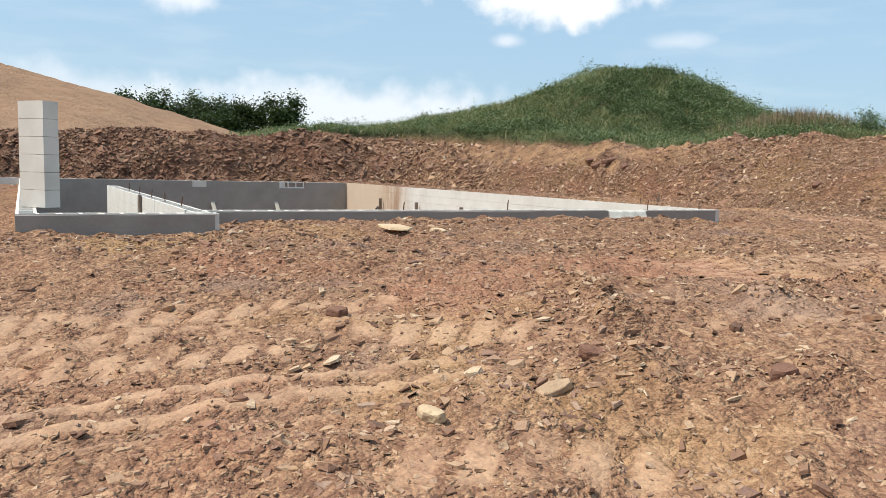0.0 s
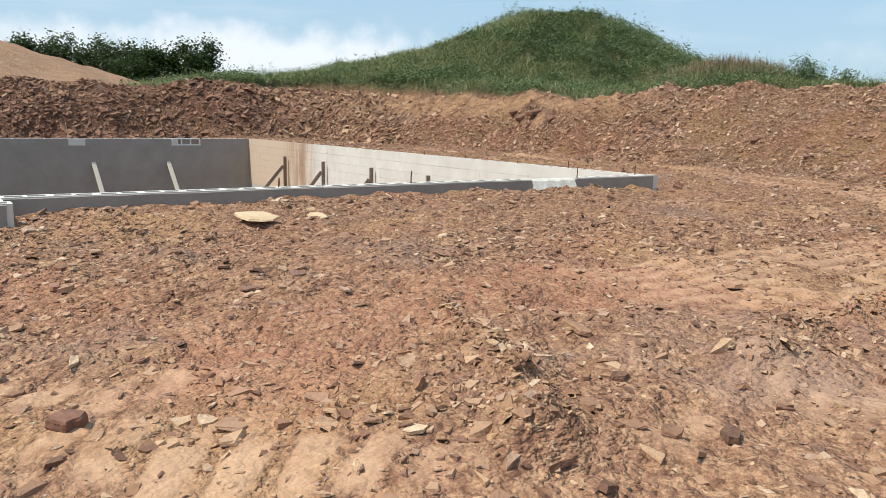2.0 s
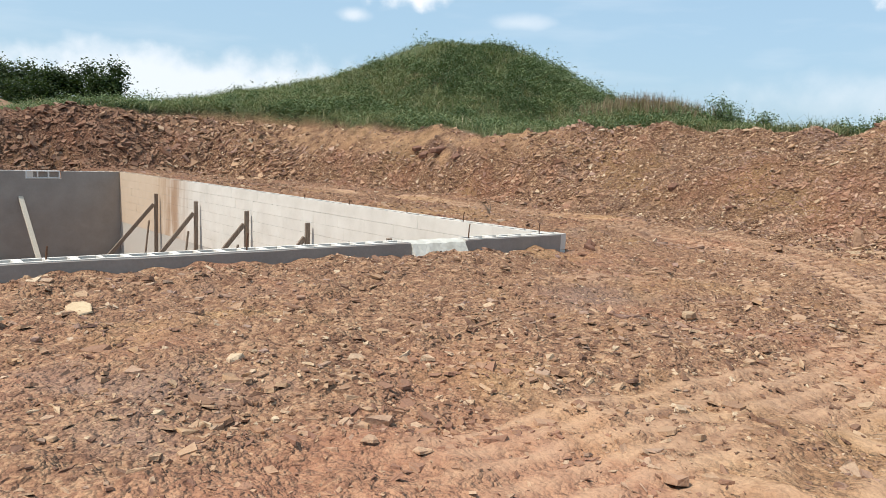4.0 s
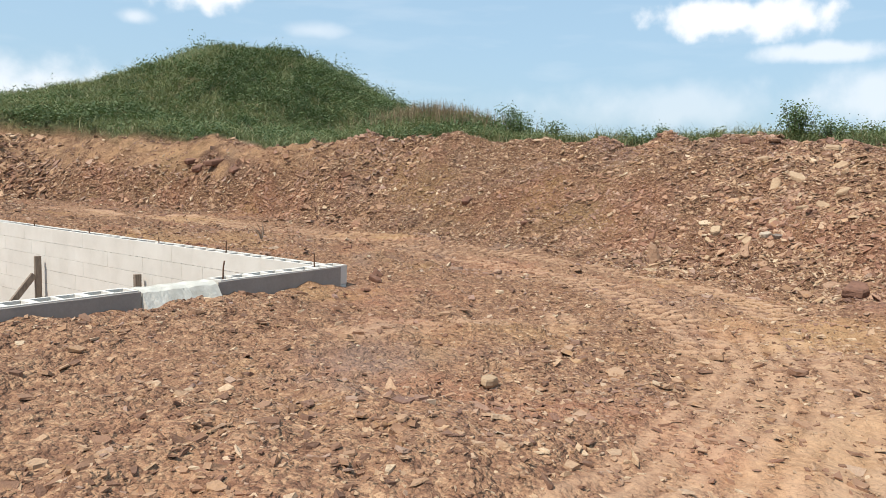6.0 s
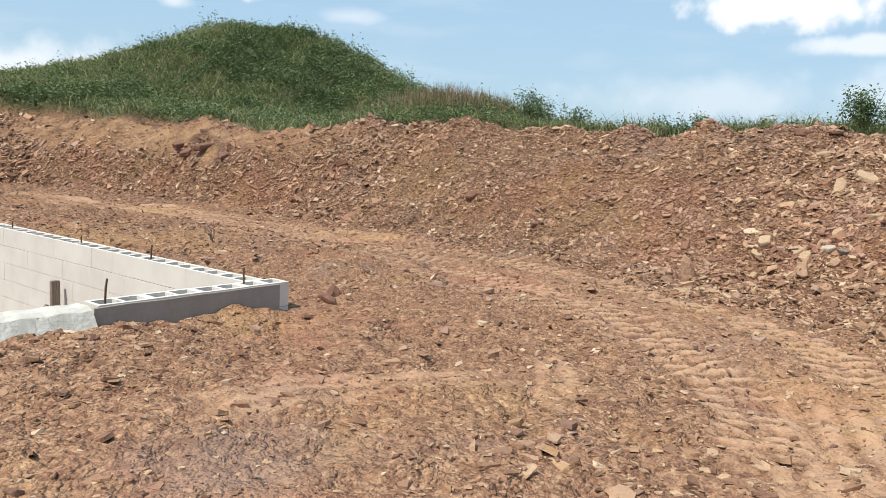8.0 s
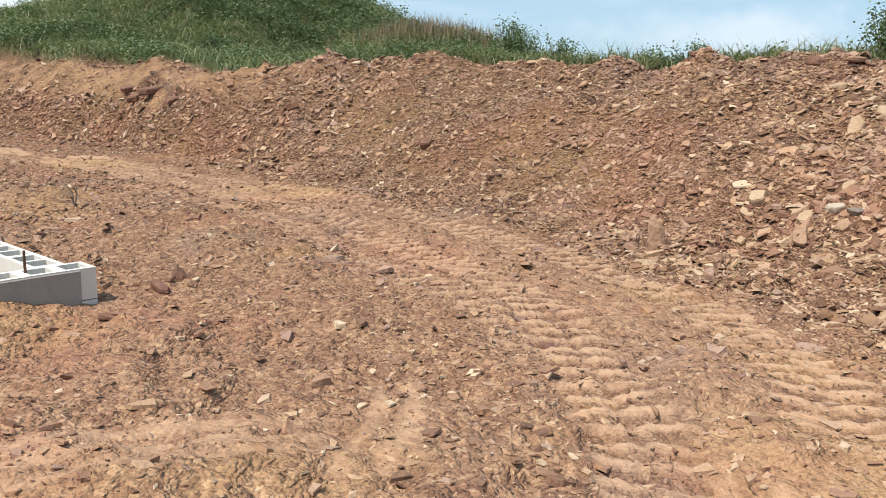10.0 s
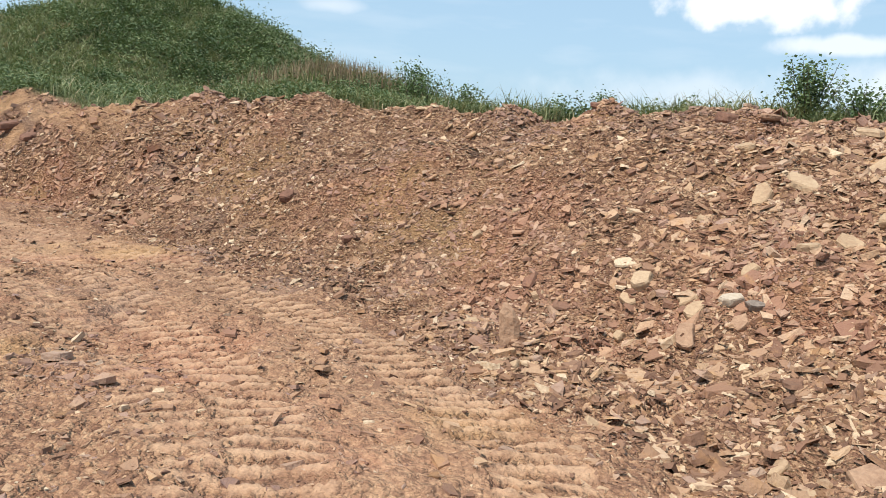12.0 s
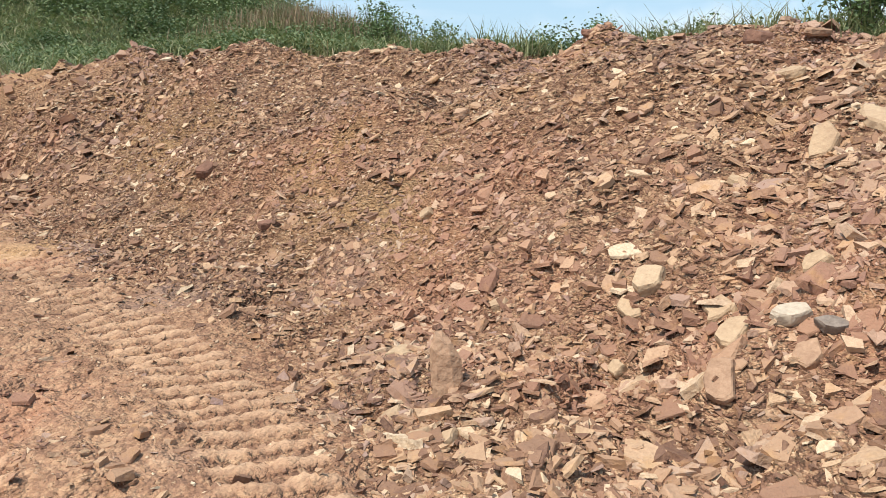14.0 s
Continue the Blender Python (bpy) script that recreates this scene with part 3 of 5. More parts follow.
    for k, line in enumerate(BERMS):
        q = along(x, y, line)[0] + 0.12 * vnoise(x * 2, y * 2, 91 + k)
        z = z + (0.1 * np.exp(-((q / 0.5) ** 2)) if k == 1 else 0)
        z = z + (0.07 if k == 1 else 0.12) * np.exp(-((q / 0.15) ** 2)) * (0.7 + 0.8 * vnoise(x * 4, y * 4, 95 + k) + 0.5 * vnoise(x * 9, y * 9, 97 + k))
    if fine:
        calm = (1 - 0.6 * np.maximum(packed, trough)) * (1 - 0.6 * grass)
        rough = 1.25 + 1.5 * bank
        z = z + calm * rough * (0.030 * vnoise(x * 2.1, y * 2.1, 31) + 0.024 * vnoise(x * 5.3, y * 5.3, 32))
        z = z + calm * (1.25 - 0.6 * bank) * (0.020 * vnoise(x * 11, y * 11, 33) + 0.008 * vnoise(x * 23, y * 23, 34))
    # Troughs enter as negative packing, which the soil colour turns into painted shade.
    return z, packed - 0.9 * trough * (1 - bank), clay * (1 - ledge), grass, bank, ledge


def land(x, y):
    return float(terrain(np.array([x]), np.array([y]))[0][0])


def grow_out(start, stop, first):
    out, v, s = [], start, first
    while abs(v - start) < abs(stop - start):
        v += math.copysign(s, stop - start)
        out.append(v)
        s *= 1.28
    return out


def build_ground():
    xs = np.concatenate([grow_out(-11.5, -900, 0.12)[::-1], np.arange(-11.5, -6.4, 0.045), np.arange(-6.4, -1, 0.07), np.arange(-1, 5.6, 0.032), np.arange(5.6, 10, 0.08), np.arange(10, 30, 0.4), grow_out(30, 900, 0.6)])
    ys = np.concatenate([grow_out(-11, -900, 0.12)[::-1], np.arange(-11, -7.7, 0.09), np.arange(-7.7, -4.5, 0.042), np.arange(-4.5, 0.5, 0.032), np.arange(0.5, 8, 0.075), np.arange(8, 25, 0.16), np.arange(25, 45, 0.5), grow_out(45, 900, 0.8)])
    gx, gy = np.meshgrid(xs, ys)
    x, y = gx.ravel(), gy.ravel()
    z, packed, clay, grass, bank, ledge = terrain(x, y)
    z = np.where(pit_mask(x, y), -2.45 + 0.05 * vnoise(x * 3, y * 3, 51), z)
    z = np.where(pit_mask(x, y, 0.22) & ~pit_mask(x, y), np.minimum(z, -0.05), z)
    n, w = len(xs), len(xs)
    i = (np.arange(len(ys) - 1)[:, None] * w + np.arange(w - 1)[None, :]).ravel()
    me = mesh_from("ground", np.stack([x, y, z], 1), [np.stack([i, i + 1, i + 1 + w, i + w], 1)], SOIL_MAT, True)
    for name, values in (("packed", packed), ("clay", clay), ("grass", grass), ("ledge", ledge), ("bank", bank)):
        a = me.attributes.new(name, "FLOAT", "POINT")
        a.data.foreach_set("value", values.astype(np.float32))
    return tagged(new("ground", me), "bare reddish-tan shale ground with track marks, bank and grassy rise", "ground", kind="structure")


ground = build_ground()

# ---- foundation ----
BL, BH, BT = 0.4, 0.2, 0.2


def block_mesh(name, length, hollow):
    """A concrete block, its length along x, base at 0; hollow ones have two open cells."""
    bm = bmesh.new()
    l, t, h = length - 0.0005, BT, BH - 0.004
    if not hollow:
        box(bm, (-l / 2, 0, 0), (l / 2, t, h), 0.0015)
    else:
        cells = 2 if length > 0.3 else 1
        web = 0.032
        cw = (l - web * (cells + 1)) / cells
        cuts = [-l / 2]
        for k in range(cells):
            a = -l / 2 + web + k * (cw + web)
            cuts += [a, a + cw]
        cuts.append(l / 2)
        rows = [0, web, t - web, t]
        grid = {}
        for zi, z in enumerate((0, h)):
            for i, xx in enumerate(cuts):
                for j, yy in enumerate(rows):
                    grid[i, j, zi] = bm.verts.new((xx, yy, z))
        for i in range(len(cuts) - 1):
            for j in range(3):
                if i % 2 == 1 and j == 1:
                    quad = [(i, j), (i + 1, j), (i + 1, j + 1), (i, j + 1)]
                    for (a, b), (c, d) in zip(quad, quad[1:] + quad[:1]):
                        bm.faces.new((grid[a, b, 1], grid[c, d, 1], grid[c, d, 0], grid[a, b, 0]))
                    continue
                bm.faces.new((grid[i, j, 1], grid[i + 1, j, 1], grid[i + 1, j + 1, 1], grid[i, j + 1, 1]))
        ring = [(i, 0) for i in range(len(cuts))] + [(len(cuts) - 1, j) for j in (1, 2, 3)] + [(i, 3) for i in range(len(cuts) - 2, -1, -1)] + [(0, 2), (0, 1)]
        for (a, b), (c, d) in zip(ring, ring[1:] + ring[:1]):
            bm.faces.new((grid[a, b, 0], grid[c, d, 0], grid[c, d, 1], grid[a, b, 1]))
    me = bpy.data.meshes.new(name)
    bm.to_mesh(me)
    bm.free()
    me.materials.append(BLOCK_MAT)
    return me


BLOCKS = {(n, h): block_mesh("block", BL if n == "full" else BL / 2, h) for n in ("full", "half") for h in (True, False)}


def block_wall(name, start, heading, length, top, courses, label, core_down=2.45, gaps=()):
    """A block wall: start at its outer face, heading in degrees (0: along +x), thickness to its left. gaps: (from, to) left out of the top course."""
    turn = pose(start[0], start[1], 0, 0, 0, heading)
    bm = bmesh.new()
    box(bm, (0.004, 0.006, top - core_down), (length - 0.004, BT - 0.006, top - BH - 0.006))
    core = part(name, bm, MORTAR_MAT, None, label)
    core.matrix_world = turn
    tagged(core, category="wall", kind="structure")
    for c in range(courses):
        z = top - BH * (c + 1)
        pos, k = 0.0, 0
        while pos < length - 0.05:
            size = "half" if (k == 0 and c % 2) or length - pos < BL - 0.05 else "full"
            l = BL if size == "full" else BL / 2
            mid = pos + l / 2
            if not (c == 0 and any(a < mid < b for a, b in gaps)):
                ob = new("block", BLOCKS[size, c == 0])
                ob.parent = core
                ob.matrix_basis = pose(mid, random.uniform(-0.0015, 0.0015), z + random.uniform(-0.001, 0.001), 0, 0, random.uniform(-0.12, 0.12))
            pos += l
            k += 1
    return core


block_wall("wall_front", (-8.3, 0), 0, 8.3, 0.0, 2, "front foundation wall of grey concrete blocks, open cells on top", gaps=((6.0, 6.8),))
block_wall("wall_porch", (-10.25, -0.5), 0, 1.95, 0.0, 2, "short projecting front wall of grey concrete blocks")
block_wall("wall_porch_return", (-8.3, -0.3), 90, 0.3, 0.0, 2, "return of the projecting wall in concrete blocks")
block_wall("wall_right", (0, 0.2), 90, 16.2, 0.0, 7, "long sunlit side wall of cream concrete blocks with clay stains")
block_wall("wall_back", (0, 16.6), 180, 14.0, 0.0, 6, "shaded rear foundation wall of grey concrete blocks", gaps=((1.75, 2.6), (5.0, 5.4)))
block_wall("wall_stub", (-8.3, 0.2), 90, 9.6, 0.0, 5, "dividing wall of cream concrete blocks inside the foundation")
block_wall("wall_left", (-10.05, -0.3), 90, 16.7, 0.0, 2, "side foundation wall of concrete blocks")


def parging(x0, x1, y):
    """Smooth jointless coat on the outside of the front wall; its darker grey stands in for shade."""
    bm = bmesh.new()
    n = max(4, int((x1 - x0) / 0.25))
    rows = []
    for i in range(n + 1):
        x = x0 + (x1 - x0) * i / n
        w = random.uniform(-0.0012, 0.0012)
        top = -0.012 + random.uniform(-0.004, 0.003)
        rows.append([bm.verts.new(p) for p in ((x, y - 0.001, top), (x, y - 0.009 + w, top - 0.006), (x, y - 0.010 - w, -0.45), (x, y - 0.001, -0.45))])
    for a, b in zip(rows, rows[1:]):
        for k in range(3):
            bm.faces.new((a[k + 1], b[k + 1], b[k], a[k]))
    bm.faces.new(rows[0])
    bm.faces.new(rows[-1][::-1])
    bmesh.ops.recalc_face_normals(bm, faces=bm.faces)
    ob = part("trim_shade_coat", bm, SHADE_COAT_MAT, None, "smooth grey coat on the front block wall, its darker grey standing in for shade")
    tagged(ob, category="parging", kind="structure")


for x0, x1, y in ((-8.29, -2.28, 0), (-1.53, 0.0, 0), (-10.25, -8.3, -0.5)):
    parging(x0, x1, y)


# Added sheet over the rear blocks; its dark grey carries the wall's shade.
def rear_shade_coat(x0, x1, top):
    bm = bmesh.new()
    box(bm, (x0, 16.391, -2.44), (x1, 16.399, top))
    ob = part("trim_shade_coat", bm, SHADE_COAT_MAT, None, "smooth grey sheet added inside the rear block wall, its shade put into the colour")
    tagged(ob, category="parging", kind="structure")


for x0, x1, top in ((-9.9, -5.42, -0.012), (-5.42, -4.98, -0.205), (-4.98, -2.6, -0.012), (-2.6, -1.72, -0.215), (-1.72, -0.21, -0.012)):
    rear_shade_coat(x0, x1, top)


def concrete_patch():
    """Light poured sill in the front wall, its face leaning back."""
    bm = bmesh.new()
    x0, x1 = -2.27, -1.54
    n = 10
    rows = []
    for i in range(n + 1):
        x = x0 + (x1 - x0) * i / n
        wob = 0.012 * math.sin(i * 1.9)
        rows.append([bm.verts.new(p) for p in ((x, 0.19, -0.42), (x, 0.19, -0.012 + wob * 0.4), (x, 0.05, -0.008 + wob * 0.4), (x, -0.004, -0.03 + wob * 0.5), (x, -0.10 + wob, -0.17), (x, -0.16 + wob * 2, -0.32), (x, -0.16, -0.42))])
    for a, b in zip(rows, rows[1:]):
        for k in range(6):
            bm.faces.new((a[k], b[k], b[k + 1], a[k + 1]))
    bm.faces.new(rows[0])
    bm.faces.new(rows[-1][::-1])
    bmesh.ops.recalc_face_normals(bm, faces=bm.faces)
    ob = part("concrete_sill", bm, PATCH_MAT, None, "pale pitted poured concrete sill set in the block wall")
    tagged(ob, category="sill", kind="structure")


concrete_patch()


def block_pier():
    """Tall pier of stacked blocks at the open corner."""
    pier = tagged(new("block_pier"), "tall pier of stacked concrete blocks on the foundation corner", "pier")
    pier.matrix_world = pose(-10.0, 0.75, 0.0, 0, 0, 128)
    for c in range(6):
        for k in range(1):
            ob = new("block", BLOCKS["full", c == 5])
            ob.parent = pier
            ob.matrix_basis = pose(0.0, -0.1, c * BH, 0, 0, random.uniform(-0.6, 0.6))


block_pier()


def basement_window():
    """White vinyl window of three lights in the rear wall's top course."""
    win = tagged(new("basement_window"), "white vinyl three-pane basement window in the rear block wall", "window")
    win.location = (-2.16, 16.4, -0.2)
    w, h, d = 0.83, 0.205, 0.1
    for z0 in (0, h - 0.03):
        bm = bmesh.new()
        box(bm, (-w / 2, -0.01, z0), (w / 2, d, z0 + 0.03), 0.004)
        part("rail", bm, WHITE_VINYL, win)
    for k in range(4):
        x = -w / 2 + 0.015 + k * (w - 0.03) / 3
        bm = bmesh.new()
        box(bm, (x - 0.018, -0.008, 0.03), (x + 0.018, d, h - 0.03), 0.003)
        part("mullion", bm, WHITE_VINYL, win)
    glass = plain_material("window_glass", (0.30, 0.25, 0.21), 0.12)
    for k in range(3):
        x = -w / 2 + 0.015 + (k + 0.5) * (w - 0.03) / 3
        bm = bmesh.new()
        box(bm, (x - 0.113, 0.03, 0.03), (x + 0.113, 0.036, h - 0.03))
        part("pane", bm, glass, win)


basement_window()


def wall_brace(y, lean):
    """Upright stud against the side wall with a raking shore down to the pit floor."""
    thing = tagged(new("wall_brace"), "weathered lumber stud and raking shore bracing the block wall", "brace", "braces along the side wall")
    thing.location = (-0.3, y, -2.42)
    bm = bmesh.new()
    beam(bm, (0, 0, 0), (0.0, 0.01, 2.02), 0.09, 0.045)
    part("stud", bm, OLD_WOOD, thing)
    bm = bmesh.new()
    beam(bm, (-1.55, lean, 0.02), (-0.06, 0.0, 1.76), 0.045, 0.09)
    part("shore", bm, OLD_WOOD, thing)
    bm = bmesh.new()
    beam(bm, (-0.32, 0.05, 0.0), (-0.16, 0.05, 1.35), 0.04, 0.04)
    part("tie", bm, OLD_WOOD, thing)
    bm = bmesh.new()
    box(bm, (-1.75, lean - 0.15, 0.0), (-1.45, lean + 0.15, 0.03), 0.004)
    part("foot_plate", bm, OLD_WOOD, thing)


for y, lean in ((13.2, 0.1), (10.64, -0.05), (8.05, 0.05), (5.62, 0.0), (3.15, 0.05)):
    wall_brace(y, lean)


def lone_stud(x, y):
    bm = bmesh.new()
    beam(bm, (0, 0, 0), (0.02, 0.0, 2.45), 0.11, 0.045)
    ob = part("stud", bm, OLD_WOOD, None, "dark weathered plank upright against the dividing wall")
    tagged(ob, category="plank")
    ob.location = (x, y, -2.43)


lone_stud(-8.55, 4.0)


def leaning_board(x, y):
    """Bleached plank leaning on the rear wall."""
    bm = bmesh.new()
    beam(bm, (0.2, -1.2, 0.02), (0, 0, 1.74), 0.12, 0.04)
    ob = part("leaning_board", bm, PALE_WOOD, None, "bleached plank leaning against the rear block wall")
    tagged(ob, category="plank", group="planks on the rear wall")
    ob.location = (x, y, -2.42)


leaning_board(-2.72, 16.36)
leaning_board(-4.8, 16.36)


def rebar(x, y, h, tilt):
    """Rusty bar standing out of a block cell."""
    bm = bmesh.new()
    rod(bm, ((0, 0, -0.2), (0, 0, 0.0), (tilt * 0.5, 0.004, h * 0.6), (tilt, 0.0, h)), (0.008, 0.008, 0.008, 0.007), 6)
    ob = part("rebar", bm, RUST, None, "short rusty steel bar standing in a block cell")
    tagged(ob, category="rebar", group="bars in the block cells")
    ob.location = (x, y, 0)


for x, y, h, tilt in ((-4.05, 0.1, 0.14, 0.01), (-1.4, 0.1, 0.15, 0.015), (-0.27, 0.1, 0.13, 0.0), (-0.1, 1.7, 0.12, 0.01), (-0.1, 3.0, 0.07, 0.0), (-0.1, 4.6, 0.07, 0.0),
                      (-0.1, 6.1, 0.07, 0.0), (-5.7, 0.1, 0.1, 0.01), (-8.4, 1.0, 0.12, 0.02), (-8.4, 2.3, 0.12, 0.0), (-8.4, 3.6, 0.12, 0.01), (-8.4, 5.0, 0.12, 0.0), (-8.4, 6.5, 0.14, 0.0)):
    rebar(x, y, h, tilt)


# ---- spoil heap ----
def build_heap():
    """Large smooth heap of tan soil beyond the rear bank."""
    r, a = np.meshgrid(np.linspace(0, 23.5, 90), np.linspace(0, math.tau, 160, endpoint=False))
    rr = r.ravel() * (1 + 0.08 * np.sin(3 * a.ravel() + 0.7))
    x, y = -17.5 + rr * np.cos(a.ravel()), 45 + rr * np.sin(a.ravel())
    core = np.sqrt(r.ravel() ** 2 + 2.2**2) - 2.2
    z = 7.2 - 0.265 * core + 0.18 * vnoise(x * 0.5, y * 0.5, 61) + 0.07 * vnoise(x * 2, y * 2, 62) + 0.03 * vnoise(x * 5, y * 5, 63)
    n = 90
    i = (np.arange(160)[:, None] * n + np.arange(n - 1)[None, :])
    j = (((np.arange(160) + 1) % 160)[:, None] * n + np.arange(n - 1)[None, :])
    m = Mat("tan_soil", 0.95, 0.1)
    tone = m.math("ADD", m.math("MULTIPLY", m.noise(14, 7, 0.7), 0.6), m.math("MULTIPLY", m.noise(1.2, 5), 0.5))
    m.color(m.ramp(tone, ((0.35, (0.20, 0.115, 0.07)), (0.55, (0.30, 0.185, 0.115)), (0.75, (0.39, 0.255, 0.16)))))
    m.bump(m.noise(7, 3, 0.55), 0.10, 0.9)
    me = mesh_from("soil_heap", np.stack([x, y, z], 1), [np.stack([i.ravel(), i.ravel() + 1, j.ravel() + 1, j.ravel()], 1)], m.m, True)
    tagged(new("soil_heap", me), "large smooth heap of tan soil behind the rear bank", "soil heap")


build_heap()


# ---- named rocks ----
def rock_bmesh(rng, lx, ly, lz, sides=9, crown=0.86):
    """A broken slab: an angular outline, chipped arrises and an uneven top."""
    bm = bmesh.new()
    outline = [(math.cos((k + rng.uniform(-0.38, 0.38)) * math.tau / sides) * rng.uniform(0.68, 1.1), math.sin((k + rng.uniform(-0.38, 0.38)) * math.tau / sides) * rng.uniform(0.68, 1.1)) for k in range(sides)]
    slope = (rng.uniform(-0.22, 0.22), rng.uniform(-0.22, 0.22))
    rings = []
    for z, s in ((0.0, 0.86), (0.3, 1.0), (0.8, 0.96), (1.0, crown)):
        rings.append([bm.verts.new((x * lx / 2 * s * rng.uniform(0.95, 1.04), y * ly / 2 * s * rng.uniform(0.95, 1.04), lz * (z + z * (x * slope[0] + y * slope[1]) + rng.uniform(-0.05, 0.05)))) for x, y in outline])
    for a, b in zip(rings, rings[1:]):
        for k in range(sides):
            bm.faces.new((a[k], a[(k + 1) % sides], b[(k + 1) % sides], b[k]))
    for ring, side in ((rings[-1], 1), (rings[0], -1)):
        c = bm.verts.new(sum((v.co for v in ring), Vector()) / sides + Vector((0, 0, side * rng.uniform(-0.02, 0.08) * lz)))
        for k in range(sides):
            tri = (ring[k], ring[(k + 1) % sides], c)
            bm.faces.new(tri if side > 0 else tri[::-1])
    return bm


def lying(x, y, z, spin, keep, rx=0.0, ry=0.0):
    """A place on the land: keep 1 follows the slope, 0 lies level; then spun and tipped."""
    e = 0.15
    zx, zy = (land(x + e, y) - land(x - e, y)) / (2 * e), (land(x, y + e) - land(x, y - e)) / (2 * e)
    turn = Vector((-zx * keep, -zy * keep, 1)).to_track_quat("Z", "Y").to_matrix().to_4x4()
    return Matrix.Translation((x, y, z)) @ turn @ pose(0, 0, 0, rx, ry, spin)


